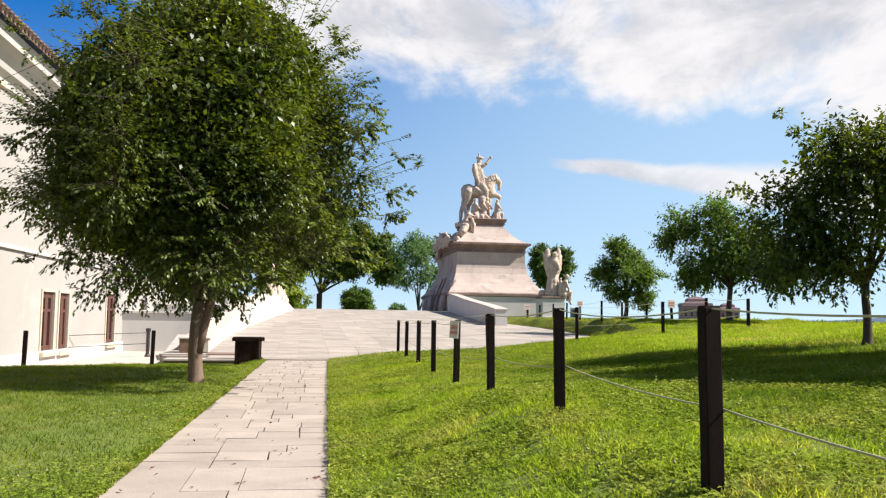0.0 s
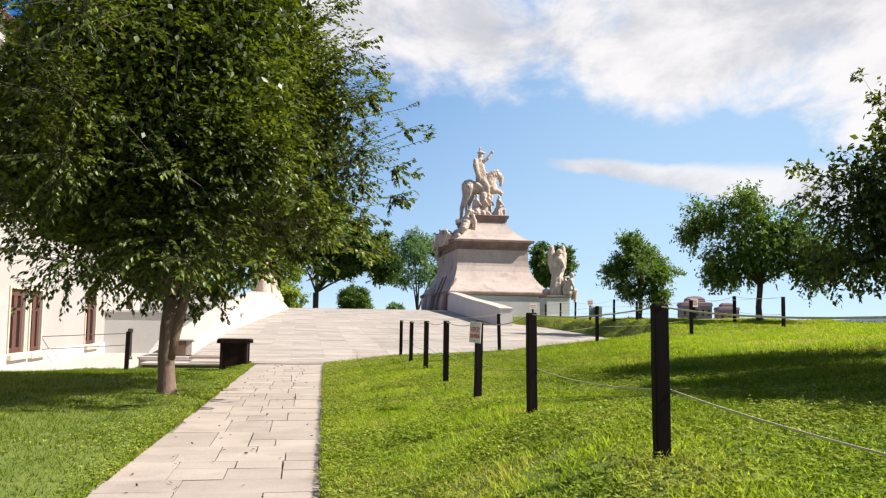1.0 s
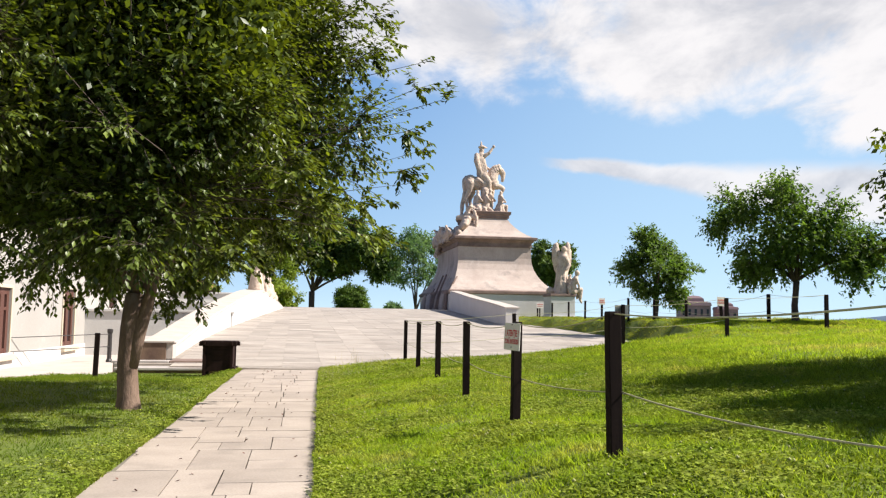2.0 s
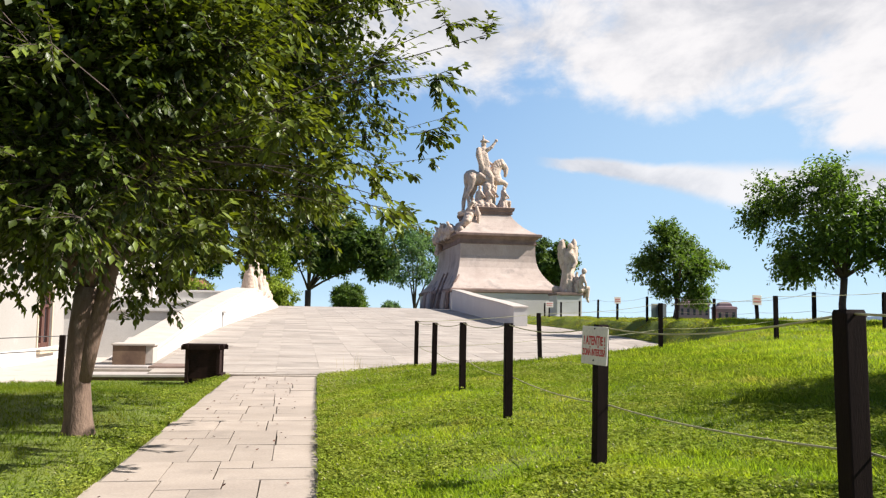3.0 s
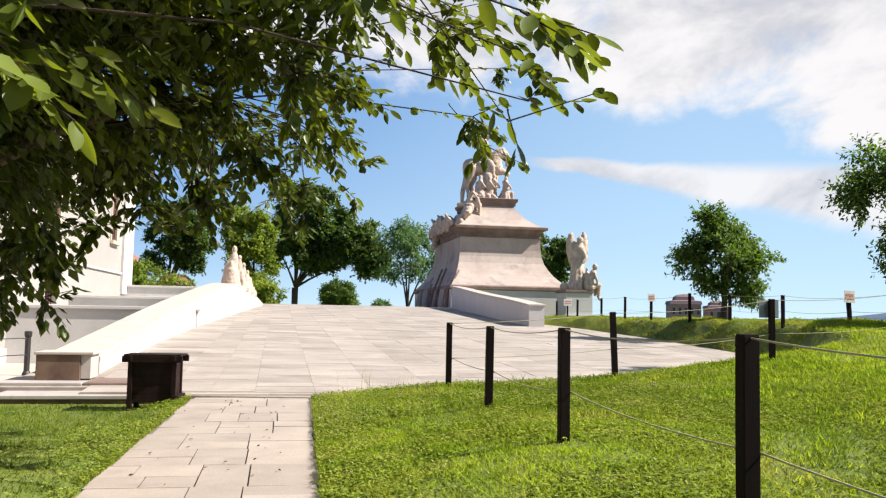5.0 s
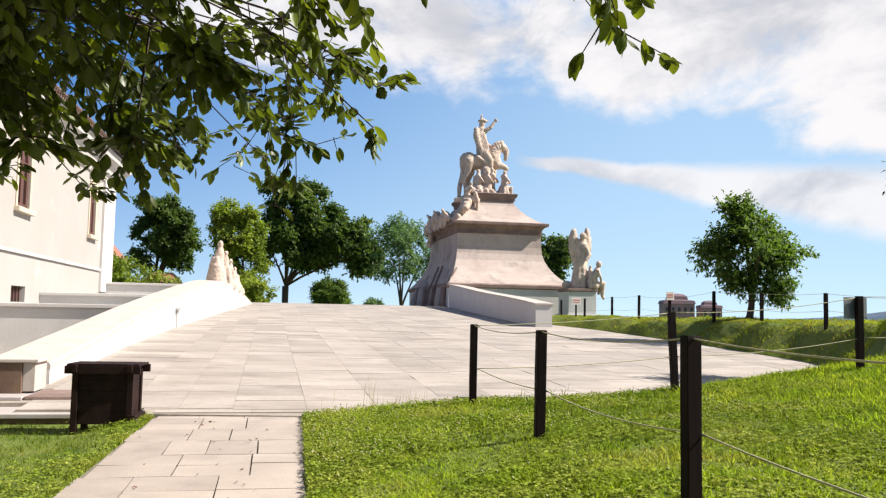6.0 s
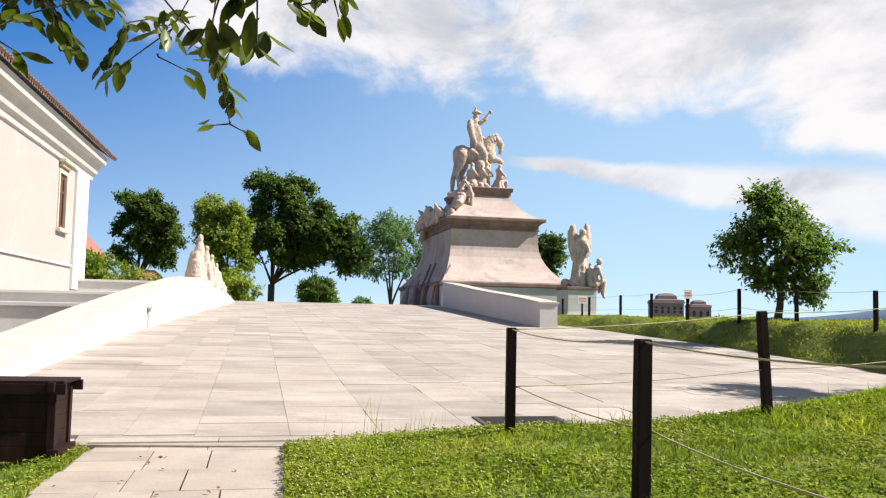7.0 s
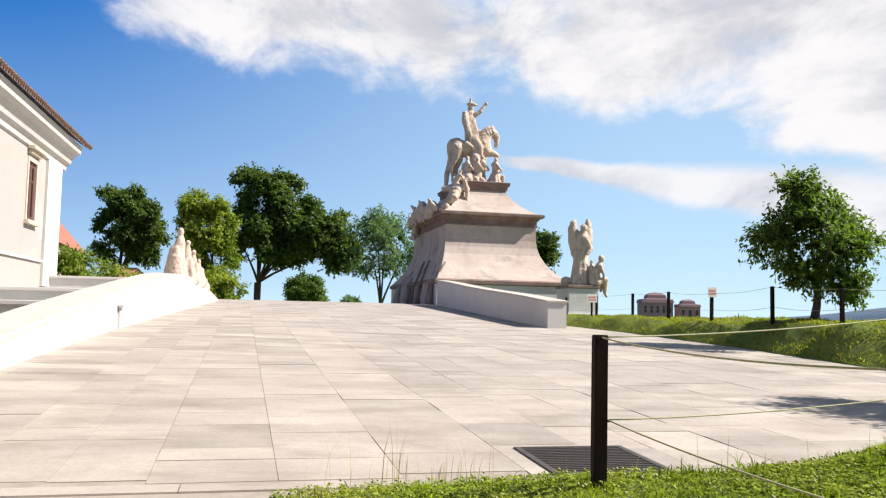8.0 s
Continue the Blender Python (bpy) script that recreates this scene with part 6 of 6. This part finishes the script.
def on_lawn(v, u):
    uc = np.clip(u, -5, 27)
    ok = (v > path_right(uc) - 0.03) | (v < path_left(uc) + 0.03)
    ok &= outline_distance(v, u) > -0.06
    ok &= ~((v < -7.2) & (u > 20)) & ~((v < -4.2) & (u > 26.6)) & (v > -8.7)
    return ok


def scatter(rng, n, v0, v1, u0, u1):
    v, u = rng.uniform(v0, v1, n), rng.uniform(u0, u1, n)
    rim = np.minimum(np.minimum(v - v0, v1 - v), np.minimum(u - u0, u1 - u))
    ok = on_lawn(v, u) & (rim > rng.gamma(1.0, 0.5, n))
    return v[ok], u[ok]


def build_grass():
    rng = np.random.default_rng(8)
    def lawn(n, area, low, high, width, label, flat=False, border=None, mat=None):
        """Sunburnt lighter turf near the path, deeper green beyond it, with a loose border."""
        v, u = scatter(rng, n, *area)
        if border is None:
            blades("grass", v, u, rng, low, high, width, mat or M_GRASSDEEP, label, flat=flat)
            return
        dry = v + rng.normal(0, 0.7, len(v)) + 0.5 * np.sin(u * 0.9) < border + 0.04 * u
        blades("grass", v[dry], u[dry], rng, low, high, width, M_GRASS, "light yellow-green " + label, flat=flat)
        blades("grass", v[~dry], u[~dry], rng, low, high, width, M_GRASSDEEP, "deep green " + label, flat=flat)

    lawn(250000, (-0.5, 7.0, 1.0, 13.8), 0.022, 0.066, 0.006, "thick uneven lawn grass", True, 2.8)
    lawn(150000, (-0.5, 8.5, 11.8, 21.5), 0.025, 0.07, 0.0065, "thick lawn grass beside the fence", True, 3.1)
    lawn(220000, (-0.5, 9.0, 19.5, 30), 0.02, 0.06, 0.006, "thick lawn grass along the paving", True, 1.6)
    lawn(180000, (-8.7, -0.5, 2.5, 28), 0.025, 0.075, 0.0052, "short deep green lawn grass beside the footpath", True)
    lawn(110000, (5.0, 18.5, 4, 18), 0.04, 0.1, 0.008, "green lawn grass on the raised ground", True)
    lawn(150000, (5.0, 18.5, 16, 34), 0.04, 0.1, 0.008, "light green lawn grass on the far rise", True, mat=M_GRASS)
    lawn(200000, (8.5, 16, 25.5, 57), 0.02, 0.06, 0.0085, "short rough turf on the slope beside the ramp", True, mat=M_TURF)
    lawn(60000, (13.5, 21, 25, 67), 0.03, 0.08, 0.018, "green grass on the bank beside the ramp", True, mat=M_TURF)
    lawn(40000, (18, 38, 20, 68), 0.05, 0.15, 0.035, "rough green grass behind the bank", True)
    # a ragged fringe along the path and the paving
    t = rng.uniform(0, 1, 34000)
    u = 2 + 25 * t
    v = np.where(rng.uniform(0, 1, len(u)) < 0.55, path_right(u) + rng.gamma(1.2, 0.05, len(u)) - 0.03, path_left(u) - rng.gamma(1.2, 0.05, len(u)) + 0.03)
    v = v + np.where(v > -0.6, -1, 1) * (0.025 + 0.03 * np.sin(2.1 * u) + 0.025 * np.sin(5.3 * u + 1) + 0.02 * np.sin(11.7 * u))
    blades("grass", v, u, rng, 0.02, 0.065, 0.0045, M_CLOVER, "ragged grass fringe along the path edges", 0.8)
    # longer tufts where the lawn meets the paving
    v, u = scatter(rng, 15000, 0.7, 10.5, 22.0, 30.5)
    tuft = np.sin(3.7 * v + 1.9 * np.sin(2.6 * u)) + np.sin(4.1 * u + 1.7 * np.sin(3.3 * v))
    keep = tuft + rng.normal(0, 0.5, len(v)) > 0.2
    v, u = v[keep], u[keep]
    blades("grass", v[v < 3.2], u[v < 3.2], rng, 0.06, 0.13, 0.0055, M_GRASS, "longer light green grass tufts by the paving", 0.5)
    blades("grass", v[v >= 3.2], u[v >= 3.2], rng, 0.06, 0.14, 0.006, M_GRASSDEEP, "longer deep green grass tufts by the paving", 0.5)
    # clover and broad weeds in patches
    v, u = scatter(rng, 130000, -4, 3.5, 3, 27.5)
    uc = np.clip(u, -5, 27)
    edge = np.maximum(v - path_right(uc), path_left(uc) - v)
    patch = np.sin(1.7 * v + 2 * np.sin(0.8 * u)) + np.sin(1.3 * u + 1.5 * np.sin(1.1 * v))
    ok = 2.0 * np.exp(-edge / 0.6) + 0.3 * patch + 0.9 * np.exp(-((v - 1.5) / 0.9) ** 2 - ((u - 23.5) / 2.6) ** 2) + rng.normal(0, 0.4, len(v)) > 1.25
    v2, u2 = scatter(rng, 170000, 0, 7.5, 3, 29.5)
    patch = np.sin(2.9 * v2 + 2 * np.sin(1.6 * u2)) + np.sin(2.3 * u2 + 1.5 * np.sin(2.1 * v2))
    ok2 = patch + rng.normal(0, 0.7, len(v2)) > 0.1
    v, u = np.concatenate([v[ok], v2[ok2]]), np.concatenate([u[ok], u2[ok2]])
    m = np.array(UV)[:3, :3]
    h = rng.uniform(0.012, 0.06, len(v))
    pos = np.stack([v, u, ground_z(v, u) + h], 1) @ m.T
    pos = np.repeat(pos, 3, 0)
    ang = np.tile(np.array([0, 2.1, 4.2]), len(v)) + np.repeat(rng.uniform(0, 6.3, len(v)), 3)
    axis = np.stack([np.cos(ang), np.sin(ang), np.full(len(ang), 0.15)], 1)
    ob = leaves_mesh("clover", pos, axis * 2.2, rng, 0.03, 0.02, M_CLOVER, None, 0.1, plain=True)
    tagged(ob, "patches of pale green clover in the lawn", "clover", kind="stuff")
    pick = rng.choice(len(v), 900, replace=False)
    verge = np.flatnonzero((u > 22.3) & (v > 0.6) & (v < 6))
    pick = np.concatenate([pick, rng.choice(verge, 700, replace=False)])
    bm_v, bm_t = [], []
    octa = np.array([(1, 0, 0), (-1, 0, 0), (0, 1, 0), (0, -1, 0), (0, 0, 1), (0, 0, -1)], float)
    faces = np.array([(0, 2, 4), (2, 1, 4), (1, 3, 4), (3, 0, 4), (2, 0, 5), (1, 2, 5), (3, 1, 5), (0, 3, 5)])
    for k, i in enumerate(pick):
        c = np.array([v[i], u[i], float(ground_z(v[i], u[i])) + h[i] + 0.03]) @ m.T
        bm_v.append(c + octa * rng.uniform(0.007, 0.013))
        bm_t.append(faces + 6 * k)
    ob = quick_mesh("clover_flower", np.concatenate(bm_v), np.concatenate(bm_t), M_FLOWER)
    tagged(ob, "tiny pale clover flower heads in the lawn", "flower", kind="stuff")
    # taller dry stalks by the paving edge
    u = 26.22 + rng.uniform(-0.12, 0.12, 110)
    v = np.concatenate([rng.normal(1.95, 0.3, 80), rng.uniform(2.5, 9, 30)])
    u = np.where(v > 4.5, u + (v - 4.5) * 0.55, u)
    blades("dry_stalks", v, u, rng, 0.26, 0.5, 0.0028, M_DRY, "thin dry grass stalks by the paving edge", 0.18)
    # dead leaves on the pavers
    n = 110
    u = rng.uniform(5, 26, n)
    v = path_left(u) + rng.uniform(0.05, 0.95, n) * (path_right(u) - path_left(u))
    pos = np.stack([v, u, np.full(n, 0.012)], 1) @ m.T
    ang = rng.uniform(0, 6.3, n)
    ob = leaves_mesh("dead_leaves", pos, np.stack([np.cos(ang), np.sin(ang), np.full(n, 0.2)], 1) * 2, rng, 0.045, 0.03, M_DRYLEAF, None, 0.0)
    tagged(ob, "scattered dry brown leaves on the footpath", "leaves", kind="stuff")


build_grass()


# ---- slabs of the ramp and pavers of the path ----
def unit_piece(name, mat):
    bm = boxed(-0.5, 0.5, -0.5, 0.5, -1, 0)
    bmesh.ops.delete(bm, geom=[f for f in bm.faces if f.normal.z < -0.5], context="FACES_ONLY")
    me = bpy.data.meshes.new(name)
    bm.to_mesh(me)
    bm.free()
    me.materials.append(mat)
    return me


def build_slabs():
    rng = np.random.default_rng(17)
    me = unit_piece("slab", M_SLAB)
    near, rest = [], []
    edges = [-3.95]
    while edges[-1] < 14.4:
        edges.append(edges[-1] + rng.choice([0.72, 0.9, 1.0, 1.1, 1.3]))
    for v0, v1 in zip(edges, edges[1:]):
        w, c = v1 - v0, v0
        u = 27.1 - rng.uniform(0, 0.5)
        u = max(u, 26.95) if c < 4 else u
        while u < 71.5:
            length = rng.choice([0.5, 0.65, 0.8, 1.0, 1.25, 1.6])
            mid = u + length / 2
            d = outline_distance(np.array([v0 + w / 2]), np.array([mid]))[0]
            if d < 0.45 and not (v0 < -2.9 and mid < 31.2):
                (near if mid < 43.0 else rest).append((v0 + w / 2, mid, w, length))
            u += length
    slope = math.degrees(math.atan(SLOPE))
    for v, u, w, length in near:
        ob = new("slab", me)
        ob.parent = RAMP
        ob.matrix_local = Matrix.Translation((v, u, float(plaza_z(u)) + rng.uniform(-0.003, 0.003))) @ pose(0, 0, 0, slope + rng.normal(0, 0.08), rng.normal(0, 0.08), 0) @ Matrix.Diagonal((w - 0.005, length - 0.005, 0.05, 1))
    # edging course in front
    for k in range(7):
        ob = new("slab", me)
        ob.parent = RAMP
        length = 1.25
        a = -1.1 + k * length
        ob.matrix_local = Matrix.Translation((a + length / 2, 26.78, float(plaza_z(26.78)) + 0.004)) @ Matrix.Diagonal((length - 0.01, 0.28, 0.05, 1))
    verts, faces = [], []
    for k, (v, u, w, length) in enumerate(rest):
        z = rng.uniform(-0.003, 0.003)
        a, b, c, d = v - w / 2 + 0.003, v + w / 2 - 0.003, u - length / 2 + 0.003, u + length / 2 - 0.003
        top = [(a, c), (b, c), (b, d), (a, d)]
        verts += [(p, q, float(plaza_z(q)) + z) for p, q in top] + [(p, q, float(plaza_z(q)) - 0.05) for p, q in top]
        o = 8 * k
        faces += [(o, o + 1, o + 2, o + 3)] + [(o + j, o + 4 + j, o + 4 + (j + 1) % 4, o + (j + 1) % 4) for j in range(4)]
    ob = mesh_object("far_slabs", verts, faces, M_SLAB_FAR)
    ob.parent = RAMP
    ob["kind"] = "stuff"


def build_pavers():
    """Rows of mixed pavers: whole ones, and pairs of thin ones with joints of their own."""
    rng = np.random.default_rng(23)
    me = unit_piece("paver", M_PAVER)

    def lay(x0, x1, u0, u1):
        ob = new("paver", me)
        ob.parent = WALKWAY
        ob.matrix_local = Matrix.Translation(((x0 + x1) / 2, (u0 + u1) / 2, rng.uniform(-0.003, 0.003))) @ pose(0, 0, 0, rng.normal(0, 0.2), rng.normal(0, 0.25), rng.normal(0, 0.2)) @ Matrix.Diagonal((x1 - x0 - rng.uniform(0.007, 0.02), u1 - u0 - rng.uniform(0.004, 0.008), 0.05, 1))

    u = -4.0
    while u < 26.6:
        length = min(rng.choice([0.8, 0.9, 1.0, 1.1]), 26.63 - u)
        if length < 0.25:
            break
        x = float(path_left(u + length / 2)) + rng.uniform(-0.04, 0.03)
        end = float(path_right(u + length / 2)) + rng.uniform(-0.02, 0.03)
        while x < end - 0.05:
            split = length > 0.6 and rng.uniform() < 0.45
            w = rng.uniform(0.6, 0.95) if split else rng.uniform(0.38, 0.6)
            x1 = end if end - (x + w) < 0.3 else x + w
            if split:
                mid = u + length * rng.uniform(0.42, 0.58)
                for lo, hi in ((u, mid), (mid, u + length)):
                    cut = x + (x1 - x) * rng.uniform(0.32, 0.68)
                    if x1 - x > 0.75 and rng.uniform() < 0.6:
                        lay(x, cut, lo, hi)
                        lay(cut, x1, lo, hi)
                    else:
                        lay(x, x1, lo, hi)
            else:
                lay(x, x1, u, u + length)
            x = x1
        u += length


build_slabs()
build_pavers()
